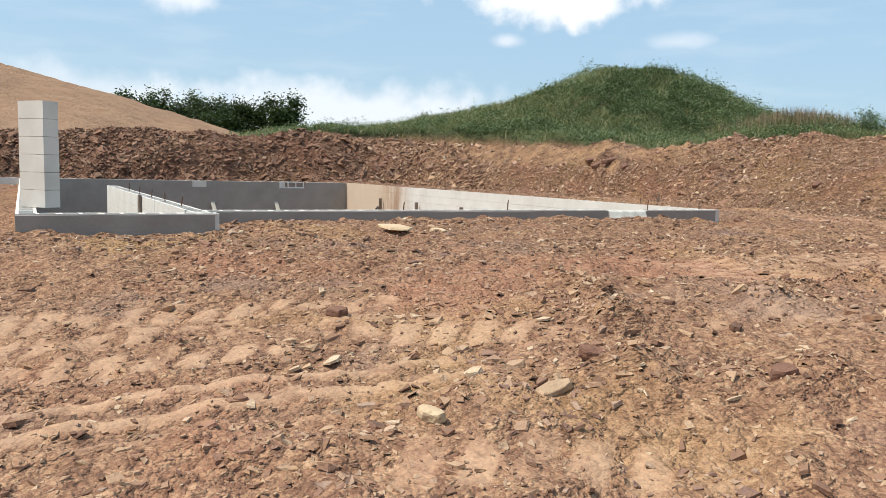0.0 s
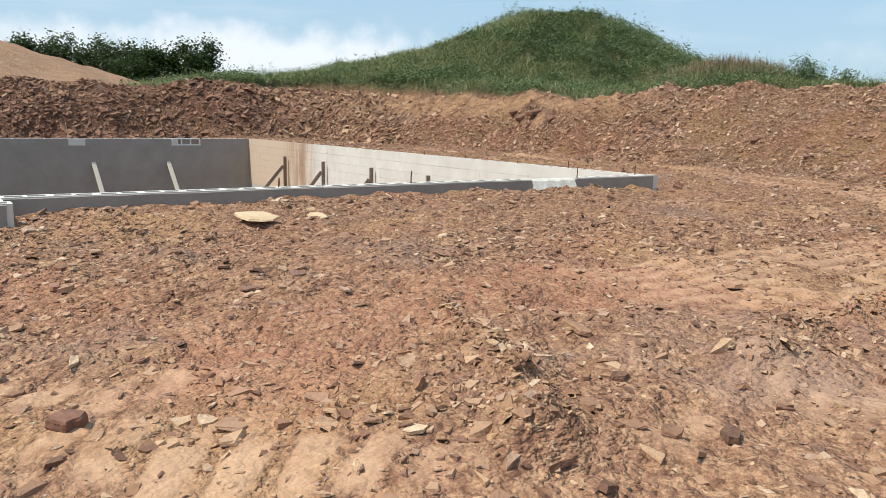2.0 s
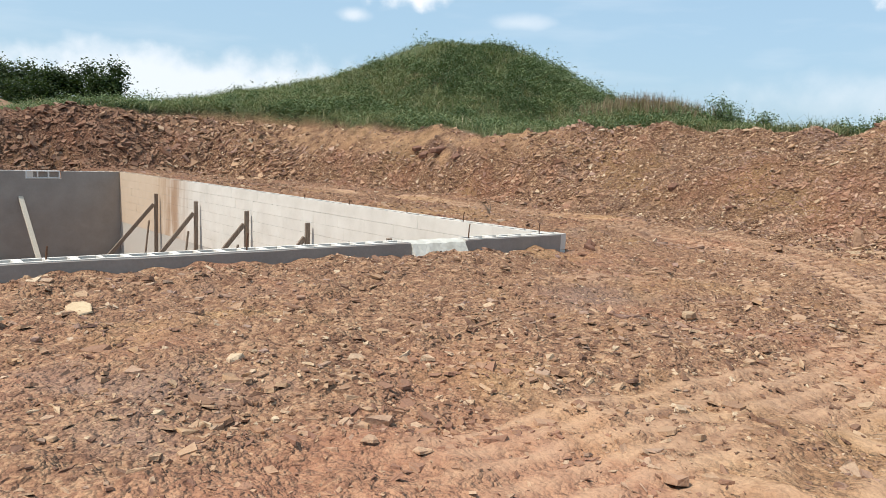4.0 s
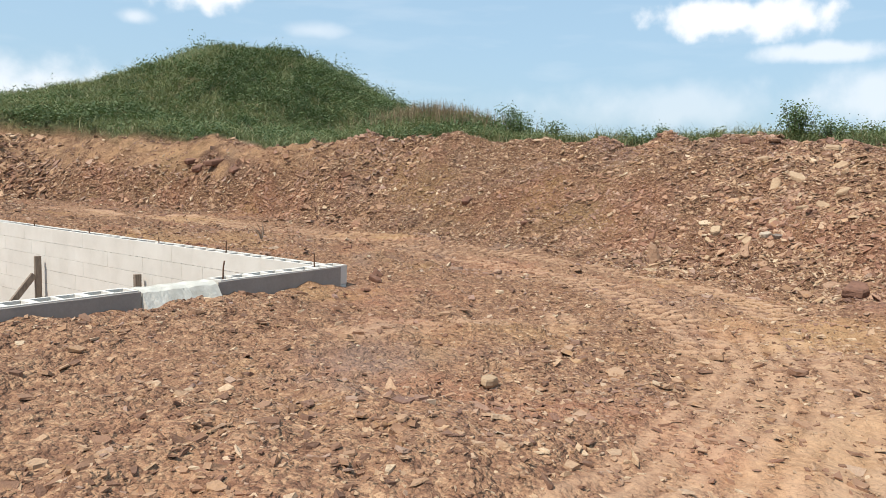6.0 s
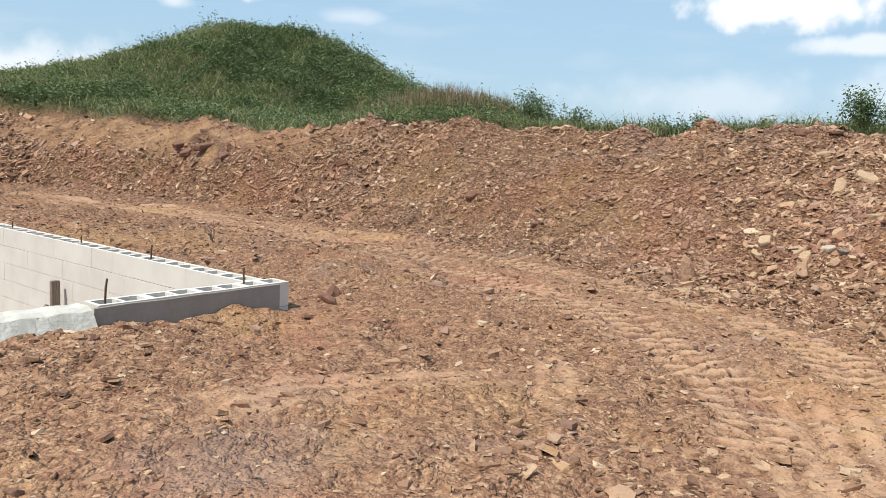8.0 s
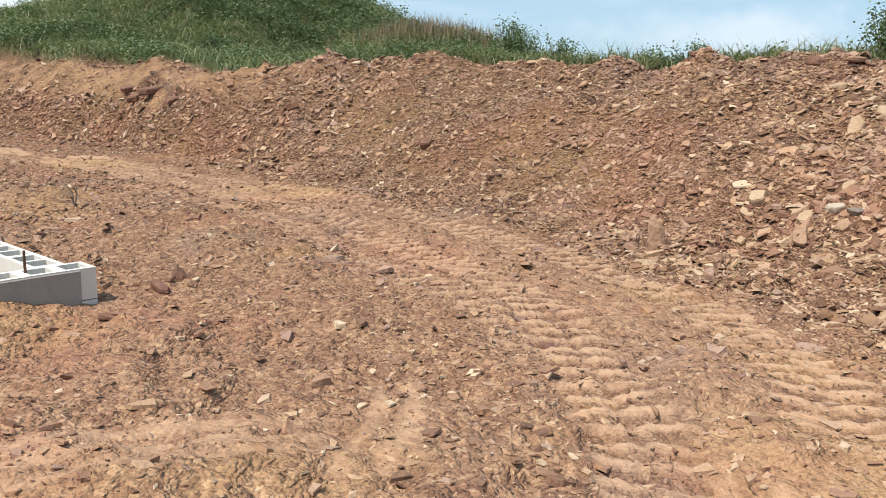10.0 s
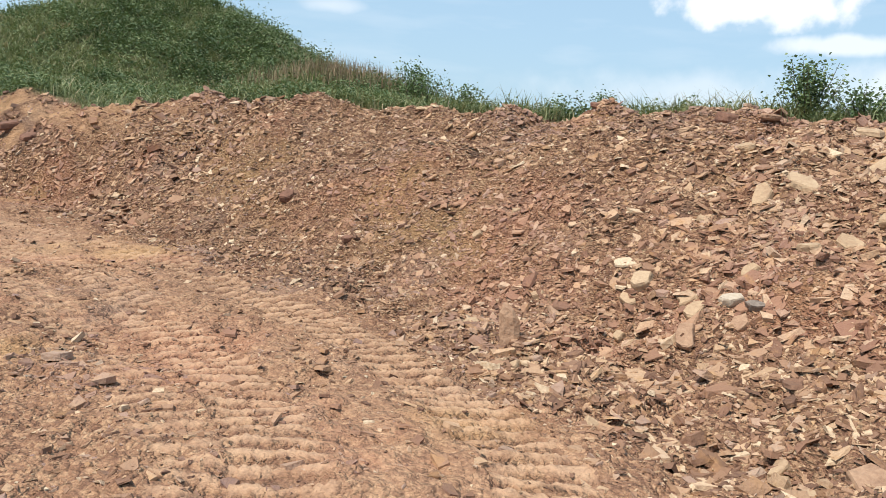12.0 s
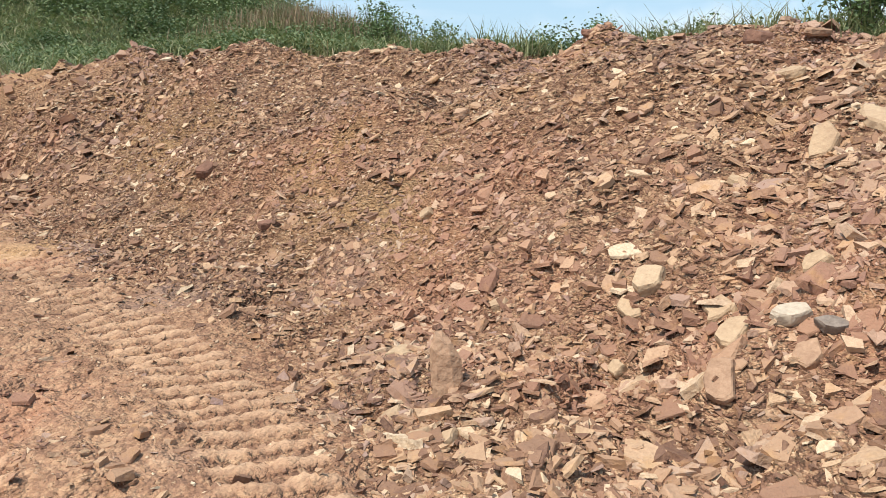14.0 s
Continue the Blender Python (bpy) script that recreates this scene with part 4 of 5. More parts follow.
# name, place, size, spin, share of the slope, tip, material, label
ROCKS = (
    ("standing_stone", (4.15, -1.75), (0.16, 0.1, 0.32), 125, 0.0, (6, 4), BROWN_ROCK, "brown shale slab standing on end at the foot of the bank"),
    ("rock_slab", (4.14, -1.83), (0.24, 0.1, 0.045), 150, 0.4, (8, 14), BROWN_ROCK, "narrow brown rock leaning below the standing slab"),
    ("rock_slab", (3.96, -1.59), (0.19, 0.14, 0.045), 60, 0.6, (0, -38), PALE_ROCK, "pale flat rock propped at the foot of the bank"),
    ("rock_slab", (3.84, -1.85), (0.13, 0.1, 0.04), 20, 0.6, (6, -20), PALE_ROCK, "small pale rock at the foot of the bank"),
    ("rock_slab", (3.9, -1.97), (0.12, 0.09, 0.05), 80, 0.5, (-10, -24), PALE_ROCK, "small pale upright rock at the foot of the bank"),
    ("rock_slab", (3.78, -2.12), (0.11, 0.09, 0.04), 10, 0.5, (6, -18), PALE_ROCK, "small tan rock at the foot of the bank"),
    ("rock_slab", (4.4, -1.3), (0.2, 0.13, 0.05), 120, 0.5, (5, 0), PALE_ROCK, "tan slab low on the bank"),
    ("rock_slab", (4.92, -1.53), (0.13, 0.11, 0.05), 40, 0.9, (0, -12), PALE_ROCK, "small pale rock on the bank face"),
    ("rock_slab", (5.17, -2.26), (0.21, 0.16, 0.09), 110, 0.8, (0, -8), CREAM_ROCK, "chunky cream rock on the bank face"),
    ("rock_slab", (5.04, -2.19), (0.19, 0.12, 0.035), 140, 0.7, (4, -6), PALE_ROCK, "flat oval pale rock on the bank face"),
    ("rock_slab", (5.01, -2.65), (0.18, 0.15, 0.06), 30, 0.9, (0, -14), PALE_ROCK, "rounded pale rock on the bank face"),
    ("rock_slab", (4.79, -2.77), (0.21, 0.13, 0.05), 125, 0.8, (0, -6), PALE_ROCK, "oval pale rock on the bank face"),
    ("rock_slab", (4.71, -2.43), (0.17, 0.1, 0.045), 130, 0.7, (5, 0), PALE_ROCK, "long pale rock low on the bank"),
    ("rock_slab", (4.8, -2.26), (0.12, 0.1, 0.045), 20, 0.8, (0, -8), PALE_ROCK, "small pale rock low on the bank"),
    ("rock_slab", (4.9, -2.95), (0.17, 0.14, 0.06), 60, 0.8, (6, 4), WHITE_ROCK, "whitish lump of stone on the bank face"),
    ("rock_slab", (4.87, -3.12), (0.15, 0.1, 0.06), 20, 0.7, (10, 8), GREY_ROCK, "dark grey broken rock on the bank face"),
    ("rock_slab", (4.53, -2.81), (0.22, 0.15, 0.05), 110, 0.8, (0, -4), BROWN_ROCK, "flat brown rock low on the bank"),
    ("rock_slab", (4.78, -3.06), (0.16, 0.12, 0.05), 70, 0.8, (0, -6), BROWN_ROCK, "brown rock low on the bank"),
    ("rock_slab", (5.25, -2.98), (0.18, 0.13, 0.06), 70, 0.9, (0, -12), PALE_ROCK, "pale rock on the bank face"),
    ("rock_slab", (5.31, -3.32), (0.19, 0.15, 0.07), 20, 0.9, (0, -10), CREAM_ROCK, "cream rock on the bank face"),
    ("rock_slab", (5.88, -2.4), (0.26, 0.15, 0.05), 120, 0.2, (4, 0), PALE_ROCK, "pale slab jutting from the bank face"),
    ("rock_slab", (6.08, -2.77), (0.3, 0.16, 0.08), 100, 0.8, (0, -12), PALE_ROCK, "long pale slab on the bank face"),
    ("rock_slab", (6.22, -3.0), (0.38, 0.2, 0.09), 115, 0.6, (6, 0), CREAM_ROCK, "broad cream slab on the bank face"),
    ("rock_slab", (6.84, -2.37), (0.2, 0.18, 0.06), 20, 1.0, (0, -8), PALE_ROCK, "square pale slab high on the bank"),
    ("rock_slab", (5.71, -3.71), (0.28, 0.18, 0.06), 100, 0.7, (0, 0), PALE_ROCK, "pale slab on the bank face"),
    ("rock_slab", (5.5, -3.5), (0.26, 0.17, 0.06), 140, 0.7, (0, -8), PALE_ROCK, "pale slab on the bank face"),
    ("rock_slab", (6.6, -3.5), (0.34, 0.22, 0.07), 80, 0.7, (0, -6), PALE_ROCK, "broad pale slab on the bank face"),
    ("rock_slab", (6.1, -0.54), (0.2, 0.11, 0.05), 130, 0.4, (6, 0), PALE_ROCK, "tan slab jutting from the bank face"),
    ("rock_slab", (5.65, -0.44), (0.13, 0.11, 0.05), 40, 1.0, (0, -8), PALE_ROCK, "pale rock on the bank face"),
    ("rock_slab", (3.35, -2.75), (0.15, 0.1, 0.05), 60, 0.0, (10, -48), PALE_ROCK, "pale rock on edge at the foot of the bank"),
    ("rock_slab", (3.49, -3.66), (0.15, 0.1, 0.05), 110, 0.5, (0, -6), PALE_ROCK, "pale rock at the foot of the bank"),
    ("rock_slab", (3.3, -3.8), (0.17, 0.11, 0.04), 130, 0.5, (0, -10), CREAM_ROCK, "cream flat rock at the foot of the bank"),
    ("rock_slab", (4.0, -2.85), (0.15, 0.12, 0.04), 30, 0.7, (0, -14), BROWN_ROCK, "brown flat rock at the foot of the bank"),
    ("crest_rock", (8.3, -1.72), (0.42, 0.3, 0.13), 110, 0.2, (6, 10), DARK_ROCK, "large dark red rock on the crest of the bank"),
    ("crest_rock", (8.25, -1.35), (0.3, 0.2, 0.05), 80, 0.2, (4, 4), BROWN_ROCK, "thin brown slab on the crest of the bank"),
    ("crest_rock", (8.3, -2.15), (0.26, 0.2, 0.05), 40, 0.3, (0, 4), BROWN_ROCK, "brown slab on the crest of the bank"),
    ("crest_rock", (7.85, -3.12), (0.5, 0.3, 0.06), 100, 0.5, (0, 0), CREAM_ROCK, "wide cream slab on the crest of the bank"),
    ("crest_rock", (8.1, -3.6), (0.36, 0.24, 0.05), 60, 0.4, (4, 0), BROWN_ROCK, "brown slab on the crest of the bank"),
    ("crest_rock", (8.5, -0.12), (0.26, 0.18, 0.06), 70, 0.2, (8, 12), DARK_ROCK, "dark slab on a rubble mound of the crest"),
    ("crest_rock", (8.35, 2.4), (0.4, 0.26, 0.04), 95, 0.2, (0, 0), CREAM_ROCK, "thin pale slab on the crest of the bank"),
    ("crest_rock", (8.4, 3.0), (0.34, 0.2, 0.04), 70, 0.2, (4, 0), BROWN_ROCK, "thin brown slab on the crest of the bank"),
    ("boulder", (3.14, -4.3), (0.42, 0.28, 0.11), 70, 0.5, (4, 4), DARK_ROCK, "dark red boulder at the foot of the bank"),
    ("boulder", (3.0, -3.95), (0.15, 0.11, 0.05), 30, 0.4, (6, 4), BROWN_ROCK, "brown boulder at the foot of the bank"),
    ("boulder", (3.35, -4.05), (0.26, 0.2, 0.08), 10, 0.4, (6, 8), BROWN_ROCK, "brown slab at the foot of the bank"),
    ("flat_slab", (-6.42, -1.25), (0.52, 0.4, 0.035), 150, 0.9, (0, 0), SAND_ROCK, "pale yellow flat slab lying on the open ground"),
    ("flat_slab", (-5.75, -1.0), (0.5, 0.2, 0.025), 165, 0.9, (0, 0), SAND_ROCK, "thin pale yellow slab lying on the open ground"),
    ("flat_slab", (-8.7, -6.56), (0.14, 0.1, 0.05), 20, 0.5, (6, 4), SAND_ROCK, "small cream rock lying on the open ground"),
    ("flat_slab", (-8.12, -6.6), (0.2, 0.09, 0.035), 30, 0.4, (0, -10), PALE_ROCK, "narrow tan slab tilted on the ground"),
    ("flat_slab", (-6.66, -7.75), (0.13, 0.1, 0.05), 60, 0.6, (6, -16), CREAM_ROCK, "cream rock at the edge of the shale bank"),
    ("flat_slab", (-6.83, -8.1), (0.17, 0.12, 0.05), 20, 0.6, (6, -10), PALE_ROCK, "tan slab at the edge of the shale bank"),
    ("flat_slab", (-6.9, -8.35), (0.2, 0.16, 0.08), 70, 0.6, (6, 6), BROWN_ROCK, "brown slab at the edge of the shale bank"),
    ("dark_chunk", (-6.3, -7.5), (0.15, 0.1, 0.08), 40, 0.4, (8, 8), DARK_ROCK, "dark red shale chunk on the ground"),
    ("dark_chunk", (-7.26, -7.11), (0.14, 0.1, 0.08), 10, 0.4, (6, 6), DARK_ROCK, "dark shale chunk in the turned-up row"),
    ("dark_chunk", (-7.54, -6.52), (0.1, 0.08, 0.06), 50, 0.4, (6, 6), DARK_ROCK, "small dark shale chunk in the turned-up row"),
    ("dark_chunk", (-7.82, -6.5), (0.16, 0.08, 0.05), 50, 0.4, (6, 6), DARK_ROCK, "dark shale chunk in the turned-up row"),
    ("dark_chunk", (-8.48, -4.83), (0.16, 0.11, 0.06), 70, 0.4, (6, 6), DARK_ROCK, "dark violet shale clod between the tracks"),
    ("flat_slab", (-1.99, -3.12), (0.2, 0.13, 0.045), 80, 0.5, (3, 3), PALE_ROCK, "small pale flat rock on the ground"),
    ("dark_chunk", (1.33, -2.5), (0.2, 0.09, 0.045), 130, 0.4, (4, 4), DARK_ROCK, "dark sliver of shale on the track"),
    ("dark_chunk", (0.5, -0.05), (0.2, 0.1, 0.09), 30, 0.3, (18, 10), DARK_ROCK, "dark chunk of shale near the block corner"),
    ("dark_chunk", (0.72, 0.12), (0.2, 0.1, 0.1), 50, 0.3, (-16, 20), DARK_ROCK, "dark split chunk of shale near the block corner"),
    ("dark_chunk", (6.4, 10.3), (0.6, 0.34, 0.12), 80, 0.3, (6, 6), DARK_ROCK, "dark broken ledge in the bank face"),
    ("dark_chunk", (6.45, 9.6), (0.5, 0.26, 0.1), 95, 0.3, (4, 6), DARK_ROCK, "dark broken ledge in the bank face"),
    ("dark_chunk", (6.4, 10.9), (0.54, 0.3, 0.12), 100, 0.3, (4, 4), DARK_ROCK, "dark broken ledge in the bank face"),
    ("dark_chunk", (6.5, 11.4), (0.5, 0.3, 0.1), 60, 0.3, (6, 6), DARK_ROCK, "dark broken ledge in the bank face"),
    ("dark_chunk", (5.47, 1.01), (0.17, 0.1, 0.06), 80, 0.5, (6, 10), DARK_ROCK, "dark shale chunk in the bank face"),
    ("dark_chunk", (6.11, 2.62), (0.24, 0.14, 0.1), 60, 0.5, (8, 10), DARK_ROCK, "dark shale chunk in the bank face"),
)
rng = random.Random(7)
for name, (x, y), size, spin, keep, (rx, ry), mat, label in ROCKS:
    upright = name == "standing_stone"
    ob = part(name, rock_bmesh(rng, *size, crown=0.55 if upright else 0.86), mat, None, label)
    tagged(ob, category="rock")
    ob.matrix_world = lying(x, y, land(x, y) - {"standing_stone": 0.1, "flat_slab": 0.12}.get(name, 0.4) * size[2], spin, keep, rx, ry)


def dry_weed():
    """Dead brown stalks by the side wall."""
    bm = bmesh.new()
    r = random.Random(3)
    for _ in range(9):
        a, l = r.uniform(0, math.tau), r.uniform(0.12, 0.28)
        rod(bm, ((0, 0, -0.03), (math.cos(a) * 0.03, math.sin(a) * 0.03, l * 0.5), (math.cos(a) * 0.1 - 0.08, math.sin(a) * 0.09, l)), (0.006, 0.005, 0.002), 5)
    ob = part("dry_weed", bm, OLD_WOOD, None, "dead brown weed stalks on the shale beside the wall")
    tagged(ob, category="weed")
    ob.location = (1.15, 2.55, land(1.15, 2.55))


dry_weed()


# ---- plants ----
def leaf_cloud(rng, centres, normals_up, size, aspect=0.45):
    """Small folded leaves at the centres: arrays of corners and quads."""
    n = len(centres)
    a, tilt = rng.uniform(0, math.tau, n), rng.uniform(-0.5, 1.1, n)
    d = np.stack([np.cos(a) * np.cos(tilt), np.sin(a) * np.cos(tilt), np.sin(tilt)], 1)
    side = np.cross(d, np.stack([rng.normal(0, 0.5, n), rng.normal(0, 0.5, n), np.ones(n)], 1))
    side /= np.linalg.norm(side, axis=1, keepdims=True)
    s = (size * rng.uniform(0.6, 1.3, n))[:, None]
    droop = np.array([0, 0, -0.15]) * s
    v = np.stack([centres, centres + d * s * 0.5 + side * s * aspect, centres + d * s + droop, centres + d * s * 0.5 - side * s * aspect], 1).reshape(-1, 3)
    return v, np.arange(4 * n).reshape(-1, 4)


def build_bush(name, x, y, height, width, leaves, label, seed, mat=None):
    leaves = int(leaves * 4)
    rng = np.random.default_rng(seed)
    bush = tagged(new(name), label, "bush", "bushes on the bank crest")
    bush.location = (x, y, land(x, y) - 0.03)
    tips = []
    for k in range(max(5, int(leaves / 80))):
        bm = bmesh.new()
        a, out, h = rng.uniform(0, math.tau), rng.uniform(0.1, 1) * width / 2, height * rng.uniform(0.55, 1.0)
        pts = [(0.3 * out * math.cos(a) * t**0.5 + out * 0.7 * math.cos(a) * t, 0.3 * out * math.sin(a) * t**0.5 + out * 0.7 * math.sin(a) * t, h * t) for t in (0, 0.35, 0.7, 1)]
        rod(bm, pts, (0.008, 0.006, 0.004, 0.002), 5)
        tips.append(pts)
        part("stem", bm, BARK, bush)
    tips = np.array(tips)
    pick, t = rng.integers(0, len(tips), leaves), rng.uniform(0.25, 1.02, leaves)
    seg = np.clip((t * 3).astype(int), 0, 2)
    f = (t * 3 - seg)[:, None]
    c = tips[pick, seg] * (1 - f) + tips[pick, seg + 1] * f + rng.normal(0, 0.045, (leaves, 3)) * (0.5 + height)
    v, q = leaf_cloud(rng, c, None, 0.03 + 0.014 * height)
    ob = new("foliage", mesh_from("foliage", v, [q], mat or BUSH_MAT))
    ob.parent = bush


build_bush("bush", 9.0, -2.35, 0.75, 0.8, 520, "leafy green bush on the crest of the bank", 1)
build_bush("bush", 9.1, -2.9, 0.5, 0.7, 300, "low leafy green bush on the crest of the bank", 2)
build_bush("bush", 10.6, 4.5, 1.0, 0.7, 380, "tall leafy weed on the grassy crest", 3)
build_bush("bush", 10.4, 4.0, 0.75, 0.8, 320, "leafy weed on the grassy crest", 4)
build_bush("bush", 10.3, 3.2, 0.7, 0.6, 260, "upright leafy weed on the grassy crest", 5)
build_bush("bush", 9.4, 0.3, 0.5, 0.7, 260, "low green weed on the crest of the bank", 6)
build_bush("bush", 9.4, -0.9, 0.42, 0.6, 220, "low green weed on the crest of the bank", 8)
build_bush("bush", 9.7, 1.4, 0.45, 0.8, 260, "low green weed on the crest of the bank", 9)


def build_tree(x, y, z, height, spread, leaves, mat, label, seed):
    rng = np.random.default_rng(seed)
    tree = tagged(new("tree"), label, "tree", "distant trees")
    tree.location = (x, y, z)
    trunk = bmesh.new()
    top = height * 0.45
    rod(trunk, ((0, 0, -0.4), (0.05, 0.02, top * 0.5), (0.1, -0.05, top)), (0.05 * height, 0.035 * height, 0.025 * height), 8)
    part("trunk", trunk, BARK, tree)
    centres = []
    for k in range(14):
        a = rng.uniform(0, math.tau)
        h = height * rng.uniform(0.3, 0.92)
        out = spread / 2 * rng.uniform(0.2, 0.9) * math.sqrt(max(0.1, 1 - ((h / height - 0.5) / 0.55) ** 2))
        end = np.array([math.cos(a) * out, math.sin(a) * out, h])
        limb = bmesh.new()
        rod(limb, ((0.08, 0, top * rng.uniform(0.4, 0.95)), tuple(end * (0.55, 0.55, 0.75)), tuple(end)), (0.014 * height, 0.009 * height, 0.003 * height), 5)
        part("limb", limb, BARK, tree)
        centres.append(end)
    centres = np.array(centres)
    pick = rng.integers(0, len(centres), leaves)
    c = centres[pick] + rng.normal(0, 1, (leaves, 3)) * np.array([0.10 * spread, 0.10 * spread, 0.10 * height])
    c[:, 2] = np.maximum(c[:, 2], height * 0.12)
    v, q = leaf_cloud(rng, c, None, 0.042 * height, 0.5)
    ob = new("crown", mesh_from("crown", v, [q], mat))
    ob.parent = tree


def far_place(az, dist):
    return -10.17 + math.sin(radians(az)) * dist, -9.34 + math.cos(radians(az)) * dist


for az, dist, z, height, spread, leaves, mat, label in (
        (16.5, 178, 3.0, 12.2, 13.0, 11000, TREE_MAT, "dense dark green tree beyond the grass"),
        (13.9, 180, 2.2, 10.8, 12.4, 9000, TREE_MAT, "dark green tree beyond the grass"),
        (11.8, 184, 3.0, 11.6, 10.0, 6000, PALE_TREE_MAT, "thin grey-green tree beyond the grass"),
        (10.0, 188, 3.4, 12.2, 10.0, 5000, PALE_TREE_MAT, "thin grey-green tree beyond the grass"),
        (12.6, 174, 1.2, 9.6, 13.0, 9000, TREE_MAT, "low dark green tree beyond the grass"),
        (8.3, 190, 4.6, 11.6, 9.0, 4000, PALE_TREE_MAT, "sparse grey-green tree behind the soil heap"),
        (6.9, 186, 2.8, 12.2, 12.0, 7000, TREE_MAT, "dark green tree behind the soil heap")):
    x, y = far_place(az, dist)
    build_tree(x, y, z, height, spread, leaves, mat, label, int(az * 10))


def blades(rng, x, y, z, tall, wide, lean):
    """Tapered bent blades of grass as arrays."""
    n = len(x)
    a = rng.uniform(0, math.tau, n)
    d = np.stack([np.cos(a), np.sin(a), np.zeros(n)], 1)
    s = np.stack([-np.sin(a), np.cos(a), np.zeros(n)], 1) * wide[:, None] / 2
    p = np.stack([x, y, z], 1)
    up = np.array([0, 0, 1.0])
    mid = p + up * (tall * 0.55)[:, None] + d * (lean * tall * 0.25)[:, None]
    tip = p + up * tall[:, None] + d * (lean * tall)[:, None]
    v = np.stack([p - s, p + s, mid + s * 0.8, mid - s * 0.8, tip], 1).reshape(-1, 3)
    b = np.arange(n)[:, None] * 5
    return v, b + np.array([[0, 1, 2, 3]]), b + np.array([[3, 2, 4]])


def grass_field():
    rng = np.random.default_rng(11)
    # near crest, hill front, hill back and left shoulder, meadow beyond
    xs, ys = [], []
    for count, x0, x1, y0, y1 in ((14000, 8.2, 10.2, -5, 6), (26000, 7.0, 12.5, -6, 8), (26000, 5.5, 17, 7, 20), (16000, 6, 27, 12, 32), (14000, -2, 12, 20.0, 32), (6000, 1, 8, 18.5, 24), (4000, 10, 24, -9, 10)):
        xs.append(rng.uniform(x0, x1, count))
        ys.append(rng.uniform(y0, y1, count))
    x, y = np.concatenate(xs), np.concatenate(ys)
    z, _, _, grass, _, _ = terrain(x, y, False)
    keep = grass > rng.uniform(0.35, 1.0, len(x))
    x, y, z = x[keep], y[keep], z[keep]
    # leafy clumps where the noise runs high, grass between them
    clump = 0.8 * vnoise(x * 0.4, y * 0.4, 70) + 0.8 * vnoise(x * 0.95, y * 0.95, 71) + 0.5 * vnoise(x * 2.3, y * 2.3, 72)
    dist = np.hypot(x + 3, y + 5)
    size = 1 + 0.02 * dist
    tufts = rng.uniform(0, 1, len(x)) < 0.25 + 0.6 * step(0.5, -0.3, clump)
    per = 3
    gx, gy, gz, gs, gp = (np.repeat(q[tufts], per) for q in (x, y, z, size, 0.8 + 0.3 * vnoise(x * 1.7, y * 1.7, 74)))
    n = len(gx)
    gx, gy = gx + rng.normal(0, 0.1, n), gy + rng.normal(0, 0.1, n)
    far = np.interp(np.hypot(gx + 1, gy + 4), (10, 22), (0, 1))
    tall = np.clip(rng.gamma(4, 0.05, n) * gp * gs * (0.75 - 0.1 * far), 0.05, 0.42)
    wide = (0.008 + 0.008 * rng.uniform(0, 1, n)) * (1 + 0.7 * far)
    v, q, t = blades(rng, gx, gy, gz - 0.03, tall, wide, rng.uniform(0.3, 1.6, n) + 0.4 * far)
    ob = new("meadow_grass", mesh_from("meadow_grass", v, [q, t], GRASS_MAT))
    tagged(ob, "tall uneven green grass on the bank crest and mound", "grass", kind="stuff")
    # broad-leaved weeds in drifts
    leafy = np.flatnonzero(rng.uniform(0, 1, len(x)) < 0.1 + 0.55 * step(-0.15, 0.45, clump))
    leafy = rng.permutation(leafy)[:24000]
    k = 10
    px, py, pz, ps = (np.repeat(q[leafy], k) for q in (x, y, z, size))
    h = np.repeat(np.interp(np.hypot(x[leafy] + 1, y[leafy] + 4), (10, 16), (0.95, 1.0)) * rng.gamma(5, 0.04, len(leafy)) * (0.7 + 0.45 * step(-0.1, 0.7, clump[leafy])), k) * ps * 0.8
    f = rng.uniform(0.15, 1, len(px))
    around = 0.07 * ps * (1.15 - 0.7 * f)
    c = np.stack([px + rng.normal(0, 1, len(px)) * around, py + rng.normal(0, 1, len(px)) * around, pz + h * f], 1)
    v, q = leaf_cloud(rng, c, None, 0.03 * ps * np.interp(np.hypot(px + 1, py + 4), (10, 20), (1.0, 1.45)))
    ob = new("meadow_weeds", mesh_from("meadow_weeds", v, [q], WEED_MAT))
    tagged(ob, "dark leafy weeds growing in drifts through the grass", "weeds", kind="stuff")
    # seed heads of a reddish stand by the crest
    m = 2600
    sx, sy = rng.normal(12.2, 0.9, m), rng.normal(7.8, 1.1, m)
    sz, _, _, g, _, _ = terrain(sx, sy, False)
    ok = g > 0.6
    sx, sy, sz = sx[ok], sy[ok], sz[ok]
    m = len(sx)
    v, q, t = blades(rng, sx, sy, sz, rng.uniform(0.3, 0.65, m), rng.uniform(0.01, 0.018, m), rng.uniform(0, 0.5, m))
    ob = new("seeding_grass", mesh_from("seeding_grass", v, [q, t], SEED_MAT))
    tagged(ob, "stand of reddish-brown seeding grass on the crest", "grass", kind="stuff")


grass_field()


